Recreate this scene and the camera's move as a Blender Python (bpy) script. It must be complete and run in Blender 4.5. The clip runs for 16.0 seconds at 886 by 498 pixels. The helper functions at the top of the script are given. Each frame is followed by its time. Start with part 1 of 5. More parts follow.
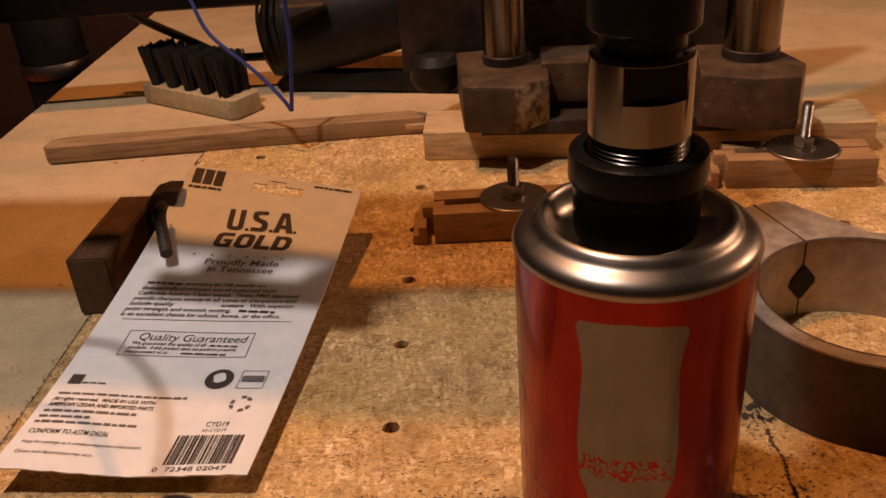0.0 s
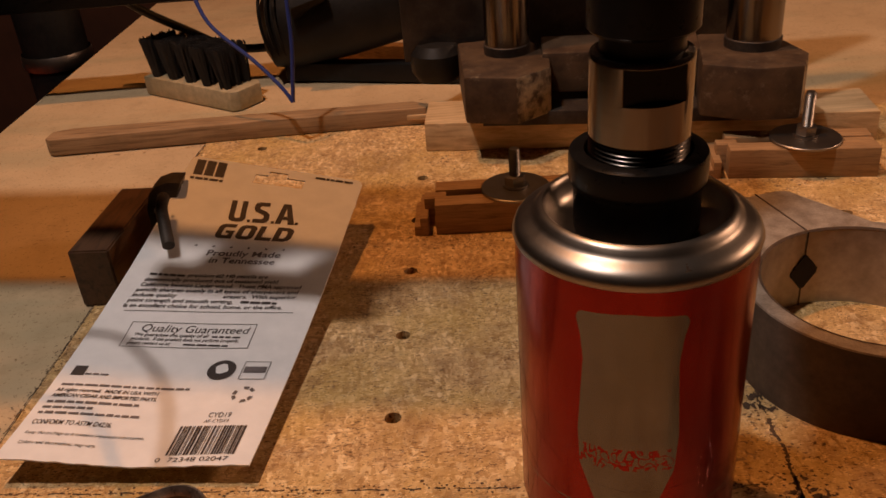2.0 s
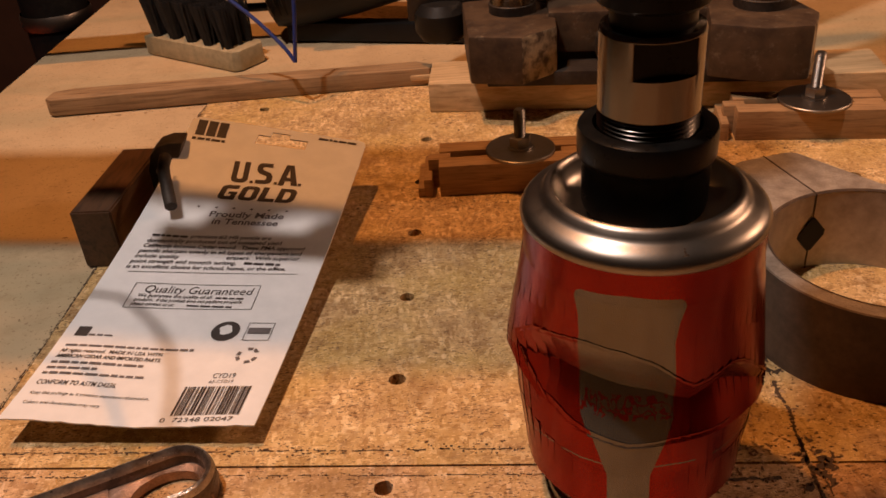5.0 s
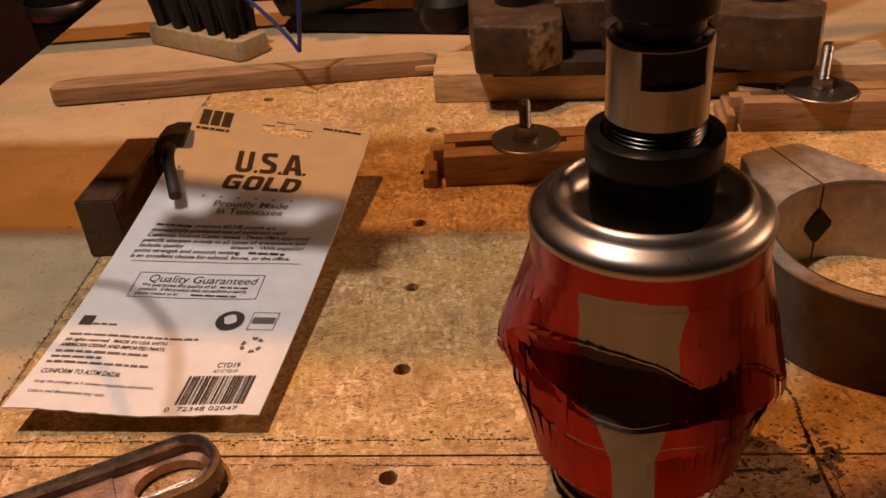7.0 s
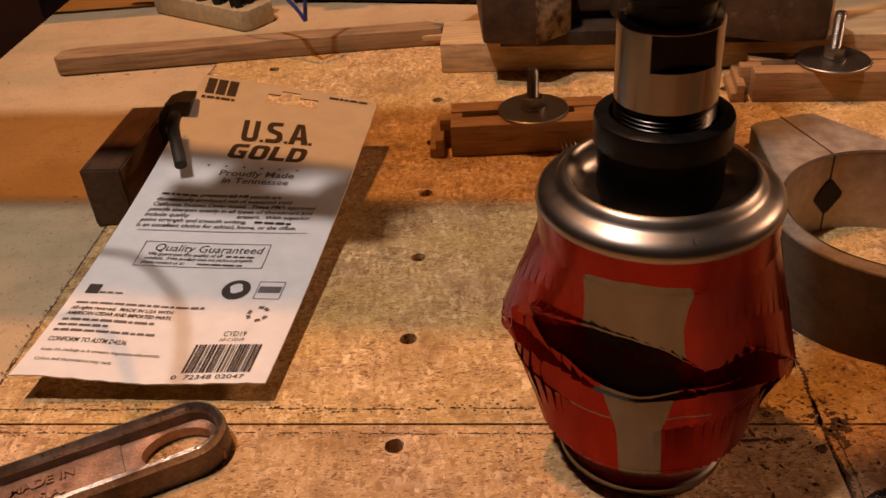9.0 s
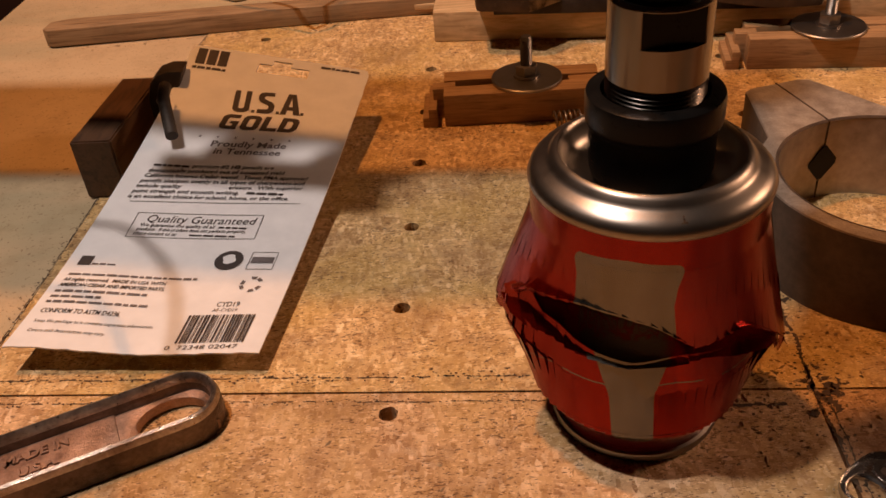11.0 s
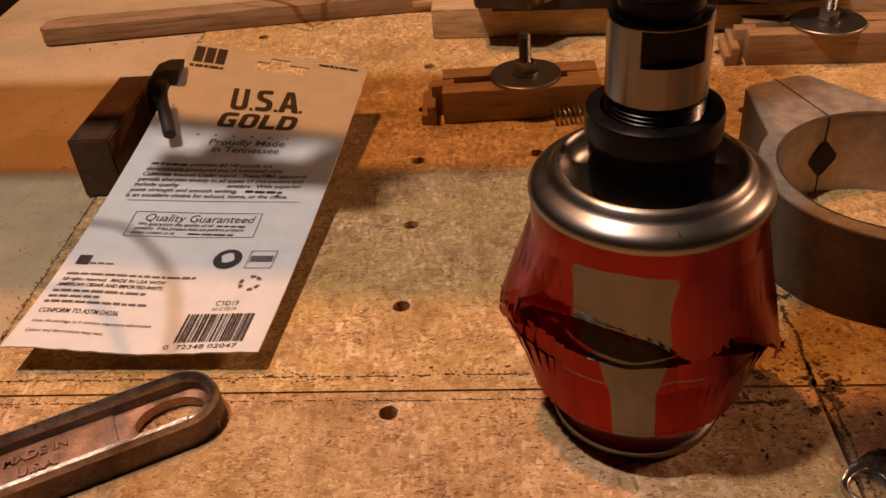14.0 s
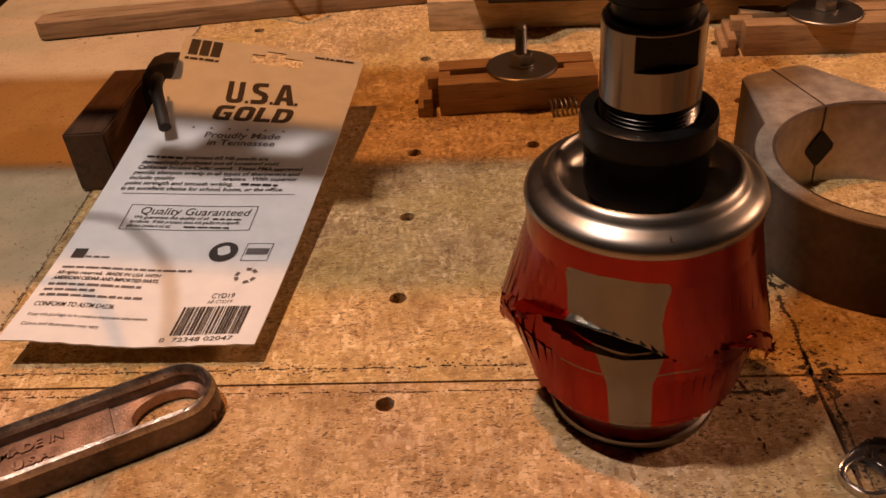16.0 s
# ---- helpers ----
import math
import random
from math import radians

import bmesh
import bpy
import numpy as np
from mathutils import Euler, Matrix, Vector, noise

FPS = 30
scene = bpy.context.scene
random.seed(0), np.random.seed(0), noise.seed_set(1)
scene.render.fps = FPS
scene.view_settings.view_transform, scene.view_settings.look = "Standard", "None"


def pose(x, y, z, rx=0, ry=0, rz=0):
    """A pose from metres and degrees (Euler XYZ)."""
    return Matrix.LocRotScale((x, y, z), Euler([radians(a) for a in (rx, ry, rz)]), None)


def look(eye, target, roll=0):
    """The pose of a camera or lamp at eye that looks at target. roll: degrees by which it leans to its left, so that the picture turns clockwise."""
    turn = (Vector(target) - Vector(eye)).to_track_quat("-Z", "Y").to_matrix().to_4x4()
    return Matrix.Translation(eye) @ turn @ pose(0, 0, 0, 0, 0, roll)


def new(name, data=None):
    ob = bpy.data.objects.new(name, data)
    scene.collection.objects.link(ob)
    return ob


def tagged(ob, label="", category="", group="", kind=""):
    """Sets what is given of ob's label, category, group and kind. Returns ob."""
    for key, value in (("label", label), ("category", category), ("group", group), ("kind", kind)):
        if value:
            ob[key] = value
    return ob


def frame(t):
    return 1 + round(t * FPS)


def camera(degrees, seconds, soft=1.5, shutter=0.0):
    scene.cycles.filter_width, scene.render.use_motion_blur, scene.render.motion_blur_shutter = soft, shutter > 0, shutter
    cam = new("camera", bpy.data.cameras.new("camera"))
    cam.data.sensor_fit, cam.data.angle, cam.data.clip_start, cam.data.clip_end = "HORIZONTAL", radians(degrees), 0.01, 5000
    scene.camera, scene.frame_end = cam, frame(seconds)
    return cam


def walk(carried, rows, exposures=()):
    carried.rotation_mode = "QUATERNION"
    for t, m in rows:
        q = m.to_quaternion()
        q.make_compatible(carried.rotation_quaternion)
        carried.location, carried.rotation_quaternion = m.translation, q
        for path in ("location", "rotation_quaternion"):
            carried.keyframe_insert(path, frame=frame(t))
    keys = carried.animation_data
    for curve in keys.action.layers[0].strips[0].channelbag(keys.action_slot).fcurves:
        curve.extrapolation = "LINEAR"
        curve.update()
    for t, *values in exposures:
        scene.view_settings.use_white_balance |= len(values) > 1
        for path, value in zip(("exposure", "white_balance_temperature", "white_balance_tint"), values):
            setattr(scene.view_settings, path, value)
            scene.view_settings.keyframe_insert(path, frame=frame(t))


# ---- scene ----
cam = camera(53.77, 16.0, soft=1.6)
PATH = [
    (0.0, (1e-05, 3e-05, 0.22507), (0.0, 0.8772, -0.25511), -4.49),
    (0.5, (0.00048, 0.00036, 0.22513), (-0.002, 0.87612, -0.25761), -4.72),
    (1.0, (0.00089, 0.00014, 0.22466), (-0.00171, 0.87474, -0.26017), -4.80),
    (1.5, (0.00075, -0.00056, 0.22489), (-0.00323, 0.87313, -0.26158), -4.81),
    (2.0, (0.00065, -0.00023, 0.22487), (-0.00349, 0.87223, -0.2638), -4.79),
    (2.5, (0.00029, -0.00056, 0.22472), (-0.00714, 0.86809, -0.27064), -5.01),
    (3.0, (0.0005, -0.00023, 0.22464), (-0.00768, 0.86663, -0.27385), -5.13),
    (3.5, (0.00057, -0.00035, 0.2238), (-0.00685, 0.8659, -0.27576), -5.09),
    (4.0, (-0.00149, 0.00144, 0.2234), (-0.01192, 0.86452, -0.28155), -4.77),
    (4.5, (-0.00039, 0.00132, 0.22307), (-0.01083, 0.8577, -0.29317), -4.89),
    (5.0, (-0.00047, 0.00168, 0.22277), (-0.01033, 0.85321, -0.30144), -4.85),
    (7.5, (-0.00185, 0.00257, 0.22081), (-0.01669, 0.84935, -0.31093), -4.78),
    (8.0, (-0.00215, 0.00293, 0.22007), (-0.01842, 0.84772, -0.31478), -4.78),
    (8.5, (-0.0025, 0.0027, 0.21938), (-0.02103, 0.83998, -0.32709), -4.72),
    (9.0, (-0.00197, 0.00267, 0.21888), (-0.02456, 0.83391, -0.33658), -4.95),
    (11.5, (-0.00075, 0.00219, 0.2163), (-0.02111, 0.81444, -0.36665), -5.39),
    (12.0, (-0.00085, 0.00196, 0.21676), (-0.01819, 0.81309, -0.36784), -5.23),
    (12.5, (-0.00074, 0.00309, 0.21607), (-0.01771, 0.81293, -0.37033), -5.26),
    (13.0, (-0.00128, 0.00337, 0.2163), (-0.0194, 0.81388, -0.36915), -5.23),
    (13.5, (-0.00114, 0.00361, 0.21625), (-0.02038, 0.81525, -0.36759), -5.40),
    (14.0, (-0.00111, 0.00361, 0.21595), (-0.02084, 0.81599, -0.36684), -5.49),
    (14.5, (-0.00088, 0.00361, 0.21569), (-0.0196, 0.81556, -0.36774), -5.45),
    (15.0, (-0.00055, 0.00361, 0.21479), (-0.01965, 0.81395, -0.37086), -5.67),
    (15.5, (-0.00074, 0.00331, 0.21449), (-0.01956, 0.8136, -0.37124), -5.67),
    (16.0, (-0.00033, 0.00336, 0.21433), (-0.01897, 0.81238, -0.37314), -5.73),
]
walk(cam, [(t, look(eye, target, roll)) for t, eye, target, roll in PATH], [(0, 0.0), (1.2, 0.03), (1.5, -0.05), (1.8, -0.30), (2.2, -0.30), (2.5, 0.04), (5, 0.04), (9, 0.05), (16, 0.04)])

# ---- light ----
world = bpy.data.worlds.new("workshop")
scene.world = world
world.use_nodes = True
world.node_tree.nodes["Background"].inputs["Color"].default_value = (0.55, 0.42, 0.32, 1)
world.node_tree.nodes["Background"].inputs["Strength"].default_value = 0.035


def lamp(name, eye, target, size, power, colour):
    data = bpy.data.lights.new(name, "AREA")
    data.shape, data.size, data.energy, data.color = "DISK", size, power, colour
    ob = new(name, data)
    ob.matrix_world = look(eye, target)
    return ob


lamp("warm_ceiling_bulb", (-0.29, 0.50, 1.45), (0, 0.35, 0), 0.05, 11.0, (1.0, 0.39, 0.115))
lamp("cool_bench_lamp", (-0.33, 0.21, 1.22), (0, 0.30, 0), 0.05, 8.4, (1.0, 0.83, 0.76))
lamp("side_lamp", (0.95, 0.44, 0.50), (0.08, 0.2, 0.05), 0.16, 3.3, (1.0, 0.55, 0.34))


# ---- materials ----
def material(name, rough=0.5, metal=0.0, colour=(0.5, 0.5, 0.5)):
    m = bpy.data.materials.new(name)
    m.use_nodes = True
    b = m.node_tree.nodes["Principled BSDF"]
    b.inputs["Base Color"].default_value = (*colour, 1)
    b.inputs["Roughness"].default_value = rough
    b.inputs["Metallic"].default_value = metal
    return m, m.node_tree, b


def node(tree, kind, **values):
    n = tree.nodes.new(kind)
    for key, value in values.items():
        if key in n.inputs:
            n.inputs[key].default_value = value
    return n


def ramp(tree, source, stops):
    n = tree.nodes.new("ShaderNodeValToRGB")
    while len(n.color_ramp.elements) < len(stops):
        n.color_ramp.elements.new(0.5)
    for e, (p, c) in zip(n.color_ramp.elements, stops):
        e.position, e.color = p, (*c, 1)
    tree.links.new(source, n.inputs["Fac"])
    return n.outputs["Color"]


def mapped(tree, scale=(1, 1, 1), turn=(0, 0, 0)):
    c = tree.nodes.new("ShaderNodeTexCoord")
    m = tree.nodes.new("ShaderNodeMapping")
    m.inputs["Scale"].default_value = scale
    m.inputs["Rotation"].default_value = [radians(a) for a in turn]
    tree.links.new(c.outputs["Object"], m.inputs["Vector"])
    return m.outputs["Vector"]


def noise_out(tree, vector, scale, detail=4.0, rough=0.6, distort=0.0):
    n = node(tree, "ShaderNodeTexNoise", Scale=scale, Detail=detail, Roughness=rough, Distortion=distort)
    tree.links.new(vector, n.inputs["Vector"])
    return n.outputs["Fac"]


def mix(tree, fac, a, b, kind="MIX"):
    n = tree.nodes.new("ShaderNodeMix")
    n.data_type, n.blend_type = "RGBA", kind
    for value, socket in ((fac, n.inputs[0]), (a, n.inputs[6]), (b, n.inputs[7])):
        if isinstance(value, (int, float)):
            socket.default_value = value
        elif isinstance(value, tuple):
            socket.default_value = (*value, 1)
        else:
            tree.links.new(value, socket)
    return n.outputs[2]


def bump(tree, b, height, strength=0.3, distance=0.001):
    n = node(tree, "ShaderNodeBump", Strength=strength, Distance=distance)
    tree.links.new(height, n.inputs["Height"])
    tree.links.new(n.outputs["Normal"], b.inputs["Normal"])


def worn(name, colours, rough=0.5, metal=0.0, scale=120, relief=0.15, spread=(0.35, 0.65)):
    """A surface whose colour wanders between two tones, with a finer grain in its gloss and relief."""
    m, t, b = material(name, rough, metal)
    v = mapped(t)
    big, fine = noise_out(t, v, scale * 0.25), noise_out(t, v, scale * 3, 6)
    c = ramp(t, big, [(spread[0], colours[0]), (spread[1], colours[1])])
    c = mix(t, 0.35, c, ramp(t, fine, [(0.3, (0.25, 0.25, 0.25)), (0.7, (0.9, 0.9, 0.9))]), "OVERLAY")
    t.links.new(c, b.inputs["Base Color"])
    r = node(t, "ShaderNodeMapRange", **{"To Min": max(0.05, rough - 0.12), "To Max": min(1, rough + 0.15)})
    t.links.new(fine, r.inputs["Value"])
    t.links.new(r.outputs["Result"], b.inputs["Roughness"])
    if relief:
        bump(t, b, fine, relief, 0.0004)
    return m


def particle_board(name, tint=(1, 1, 1), oil=0.5):
    """Compressed wood flakes: pale and amber chips, dark bark fibres lying every way, browner worn patches."""
    m, t, b = material(name, 0.7)
    v = mapped(t)
    base = None
    for sx, sy, turn, part_of in ((620, 230, 20, 0), (240, 660, -10, 0.45), (520, 280, 55, 0.6)):
        w = mapped(t, (sx, sy, 300), (0, 0, turn))
        warp = node(t, "ShaderNodeTexNoise", Scale=1.6, Detail=2.0)
        t.links.new(w, warp.inputs["Vector"])
        cell = node(t, "ShaderNodeTexVoronoi", Scale=1.0, Randomness=1.0)
        t.links.new(mix(t, 0.3, w, warp.outputs["Color"], "ADD"), cell.inputs["Vector"])
        sep = t.nodes.new("ShaderNodeSeparateColor")
        t.links.new(cell.outputs["Color"], sep.inputs["Color"])
        tone = ramp(t, sep.outputs["Red"], [(0.0, (0.34, 0.20, 0.09)), (0.12, (0.47, 0.31, 0.155)), (0.4, (0.60, 0.42, 0.235)), (0.75, (0.68, 0.50, 0.295)), (1.0, (0.88, 0.72, 0.50))])
        if base is None:
            base = tone
        else:
            base = mix(t, ramp(t, sep.outputs["Green"], [(part_of, (0, 0, 0)), (part_of + 0.08, (0.85, 0.85, 0.85))]), base, tone)
    amber = noise_out(t, v, 14, 5, 0.65, 0.4)
    base = mix(t, ramp(t, amber, [(0.44, (0, 0, 0)), (0.64, (0.7, 0.7, 0.7))]), base, (0.50, 0.345, 0.11))
    for scale, turn, cut in (((420, 1300, 300), 12, 0.655), ((380, 1150, 300), 64, 0.665)):
        pale = noise_out(t, mapped(t, scale, (0, 0, turn)), 1.0, 1, 0.5)
        base = mix(t, ramp(t, pale, [(cut, (0, 0, 0)), (cut + 0.03, (0.8, 0.8, 0.8))]), base, (0.86, 0.68, 0.42))
    stain = noise_out(t, v, 26, 6, 0.7)
    base = mix(t, ramp(t, stain, [(0.62 - 0.3 * oil, (0, 0, 0)), (0.85 - 0.3 * oil, (oil, oil, oil))]), base, (0.19, 0.090, 0.036))
    scuff = noise_out(t, v, 70, 6, 0.78)
    base = mix(t, ramp(t, scuff, [(0.5, (0, 0, 0)), (0.72, (0.65, 0.65, 0.65))]), base, (0.15, 0.070, 0.028))
    where = noise_out(t, v, 38, 3, 0.6)
    for scale, turn, cut in (((330, 1050, 300), 22, 0.645), ((360, 1150, 300), -38, 0.650), ((300, 950, 300), 78, 0.655), ((520, 900, 300), -75, 0.655), ((900, 760, 300), 10, 0.665)):
        dark = noise_out(t, mapped(t, scale, (0, 0, turn)), 1.0, 1.5, 0.55)
        n = node(t, "ShaderNodeMath")
        n.operation = "MULTIPLY_ADD"
        n.inputs[1].default_value = 0.22
        t.links.new(where, n.inputs[0])
        t.links.new(dark, n.inputs[2])
        base = mix(t, ramp(t, n.outputs[0], [(cut + 0.118, (0, 0, 0)), (cut + 0.165, (0.80, 0.80, 0.80))]), base, (0.085, 0.036, 0.012))
    grit = noise_out(t, v, 520, 4, 0.75)
    base = mix(t, ramp(t, grit, [(0.61, (0, 0, 0)), (0.70, (0.55, 0.55, 0.55))]), base, (0.22, 0.105, 0.042))
    t.links.new(mix(t, 1.0, base, tuple(tint), "MULTIPLY"), b.inputs["Base Color"])
    bump(t, b, noise_out(t, v, 700, 4, 0.7), 0.6, 0.0007)
    return m


def laminate():
    """A pale painted sheet, dusty, with small brown chips and long greenish smears."""
    m, t, b = material("painted_sheet", 0.6)
    v = mapped(t)
    c = ramp(t, noise_out(t, v, 9, 5), [(0.3, (0.53, 0.38, 0.215)), (0.7, (0.64, 0.485, 0.29))])
    smear = noise_out(t, mapped(t, (3, 11, 5), (0, 0, 12)), 1.0, 4)
    c = mix(t, ramp(t, smear, [(0.50, (0, 0, 0)), (0.64, (0.55, 0.55, 0.55))]), c, (0.36, 0.33, 0.20))
    cloud = noise_out(t, v, 45, 6, 0.7)
    c = mix(t, ramp(t, cloud, [(0.50, (0, 0, 0)), (0.75, (0.5, 0.5, 0.5))]), c, (0.34, 0.225, 0.12))
    speck = noise_out(t, v, 620, 2, 0.6)
    c = mix(t, ramp(t, speck, [(0.62, (0, 0, 0)), (0.70, (0.55, 0.55, 0.55))]), c, (0.20, 0.10, 0.045))
    chip = noise_out(t, mapped(t, (60, 110, 60)), 1.0, 2)
    c = mix(t, ramp(t, chip, [(0.72, (0, 0, 0)), (0.75, (0.9, 0.9, 0.9))]), c, (0.20, 0.12, 0.06))
    t.links.new(c, b.inputs["Base Color"])
    bump(t, b, speck, 0.2, 0.0004)
    return m


def wood(name, pale, deep, along=(6, 90, 90), rough=0.6):
    m, t, b = material(name, rough)
    w = mapped(t, along)
    grain = noise_out(t, w, 4.0, 6, 0.6, 0.6)
    c = ramp(t, grain, [(0.3, deep), (0.5, pale), (0.72, tuple(min(1, x * 1.25) for x in pale))])
    c = mix(t, ramp(t, noise_out(t, mapped(t), 30, 5), [(0.5, (0, 0, 0)), (0.8, (0.5, 0.5, 0.5))]), c, tuple(x * 0.5 for x in deep))
    t.links.new(c, b.inputs["Base Color"])
    bump(t, b, grain, 0.25, 0.0006)
    return m


def brushed(name, colour, rough, scale=(900, 900, 12), relief=0.08, stains=0.5):
    m, t, b = material(name, rough, 1.0, colour)
    n = noise_out(t, mapped(t, scale), 1.0, 3)
    stain = noise_out(t, mapped(t), 70, 5, 0.7)
    t.links.new(mix(t, ramp(t, stain, [(0.5, (0, 0, 0)), (0.8, (stains, stains, stains))]), tuple(colour), tuple(c * 0.45 for c in colour)), b.inputs["Base Color"])
    r = node(t, "ShaderNodeMapRange", **{"To Min": max(0.04, rough - 0.2 * stains), "To Max": rough + 0.3 * stains})
    t.links.new(stain, r.inputs["Value"])
    t.links.new(r.outputs["Result"], b.inputs["Roughness"])
    bump(t, b, n, relief, 0.0002)
    return m


BOARD = particle_board("particle_board", (1.08, 1.0, 0.80), 0.50)
# Greyer tint stands in for missing warm light; scuffs and stains are real.
GREYBOARD = particle_board("shade_greyed_particle_board", (1.06, 0.95, 0.86), 0.54)
# Oily mottle, with shade at the right front put into the tint.
OILSHADEBOARD = particle_board("oiled_shaded_particle_board", (0.92, 0.76, 0.66), 0.72)
SHEET = laminate()
PINE = wood("pine", (0.62, 0.44, 0.24), (0.45, 0.28, 0.13))
OAK = wood("oak", (0.38, 0.225, 0.105), (0.22, 0.12, 0.05), (14, 160, 160))
LATH = wood("weathered_lath", (0.36, 0.23, 0.12), (0.16, 0.085, 0.035), (5, 120, 120))
CHROME = brushed("polished_steel", (0.18, 0.16, 0.14), 0.20, (40, 40, 900), 0.05, 0.12)
STEEL = brushed("dull_zinc_steel", (0.30, 0.27, 0.24), 0.38, (400, 400, 400), 0.1)
ALU = worn("sawn_aluminium", ((0.27, 0.215, 0.165), (0.46, 0.385, 0.31)), 0.5, 0.4, 420, 0.9)
# Dark tone of the clamp ring's outer wall stands in for shade there.
SHADEWALL = worn("shaded_casting_wall", ((0.055, 0.037, 0.025), (0.12, 0.083, 0.057)), 0.7, 0.1, 120, 0.4)
BORE = worn("machined_bore", ((0.28, 0.225, 0.17), (0.40, 0.335, 0.265)), 0.42, 0.5, 60, 0.2)
TIN = brushed("can_aluminium", (0.29, 0.26, 0.225), 0.32, (60, 60, 500), 0.05)
CAST = worn("cast_iron", ((0.018, 0.012, 0.009), (0.055, 0.042, 0.032)), 0.55, 0.3, 180, 0.8)


def chipped(name):
    """Dark grimy iron with flaked pale paint."""
    m, t, b = material(name, 0.6, 0.1)
    v = mapped(t)
    c = ramp(t, noise_out(t, v, 60, 5), [(0.35, (0.042, 0.023, 0.012)), (0.65, (0.105, 0.064, 0.034))])
    c = mix(t, ramp(t, noise_out(t, v, 130, 8, 0.8), [(0.56, (0, 0, 0)), (0.66, (0.6, 0.6, 0.6))]), c, (0.20, 0.155, 0.10))
    t.links.new(c, b.inputs["Base Color"])
    bump(t, b, noise_out(t, v, 300, 5), 0.5, 0.0006)
    return m


FOOT = chipped("chipped_iron")
FORGED = worn("forged_steel", ((0.055, 0.040, 0.032), (0.17, 0.125, 0.10)), 0.36, 0.85, 220, 1.0)
COPPERY = worn("coppery_forging_skin", ((0.20, 0.12, 0.085), (0.46, 0.30, 0.22)), 0.42, 0.7, 380, 1.0)
BRIGHT = worn("bright_rim_steel", ((0.22, 0.17, 0.14), (0.62, 0.55, 0.48)), 0.30, 0.9, 260, 0.6)
BLACK = worn("black_oxide", ((0.004, 0.004, 0.004), (0.009, 0.008, 0.007)), 0.30, 0.0, 90, 0.1)
BLACK.node_tree.nodes["Principled BSDF"].inputs["Specular IOR Level"].default_value = 0.14
PLASTIC = worn("black_plastic", ((0.006, 0.006, 0.006), (0.014, 0.013, 0.012)), 0.5, 0.0, 90, 0.2)
PLASTIC.node_tree.nodes["Principled BSDF"].inputs["Specular IOR Level"].default_value = 0.25
BRISTLE = worn("black_bristle", ((0.004, 0.004, 0.004), (0.014, 0.012, 0.011)), 0.6, 0.0, 600, 0.6)
HANDLE = worn("pale_resin", ((0.33, 0.27, 0.16), (0.45, 0.38, 0.24)), 0.45, 0.0, 60, 0.1)
INK = worn("brown_black_ink", ((0.030, 0.022, 0.020), (0.050, 0.038, 0.033)), 0.6, 0.0, 200, 0.0)
GREYINK = worn("grey_ink", ((0.10, 0.09, 0.09), (0.14, 0.12, 0.12)), 0.6, 0.0, 200, 0.0)
BLUE = material("blue_insulation", 0.4, 0.0, (0.025, 0.045, 0.22))[0]
RUBBER = material("black_cable", 0.45, 0.0, (0.008, 0.008, 0.008))[0]
DARK = worn("hole_shadow_dust", ((0.050, 0.029, 0.016), (0.095, 0.055, 0.028)), 0.9, 0.0, 300, 0.2)
ORANGE = worn("orange_paint", ((0.33, 0.055, 0.015), (0.42, 0.08, 0.02)), 0.5, 0.0, 40, 0.1)
WALL = worn("dark_red_brown_wall", ((0.045, 0.018, 0.010), (0.08, 0.032, 0.018)), 0.8, 0.0, 6, 0.1)
CARD = worn("white_card", ((0.76, 0.775, 0.785), (0.83, 0.84, 0.845)), 0.42, 0.0, 30, 0.03)

CX, CY, R = 0.0527, 0.2100, 0.0331
DROP = ((0, 0), (3.05, 0), (3.3, 0.0020), (3.5, 0.0035), (4, 0.0048), (5, 0.0064), (7.5, 0.0126), (9, 0.0158), (11.5, 0.0206), (12.5, 0.0220), (14, 0.0250), (16, 0.0300))
TWIST = ((0, 0), (3.05, 0), (3.3, -2.0), (3.5, -3.4), (4, -3.8), (5, -4.6), (7.5, -6.6), (9, -7.4), (11.5, -7.6), (12.5, -8.2), (14, -9.4), (16, -10.6))
PRESS = ((0, 0), (1, 0.0017), (2, 0.0031), (3, 0.0040), (3.5, 0.0057), (4, 0.0063), (5, 0.0075), (7.5, 0.0141), (8, 0.0153), (9, 0.0174), (11.5, 0.0222), (12.5, 0.0238), (14, 0.0269), (15, 0.0291), (16, 0.0313))


def along(rows, t):
    return float(np.interp(t, [r[0] for r in rows], [r[1] for r in rows]))


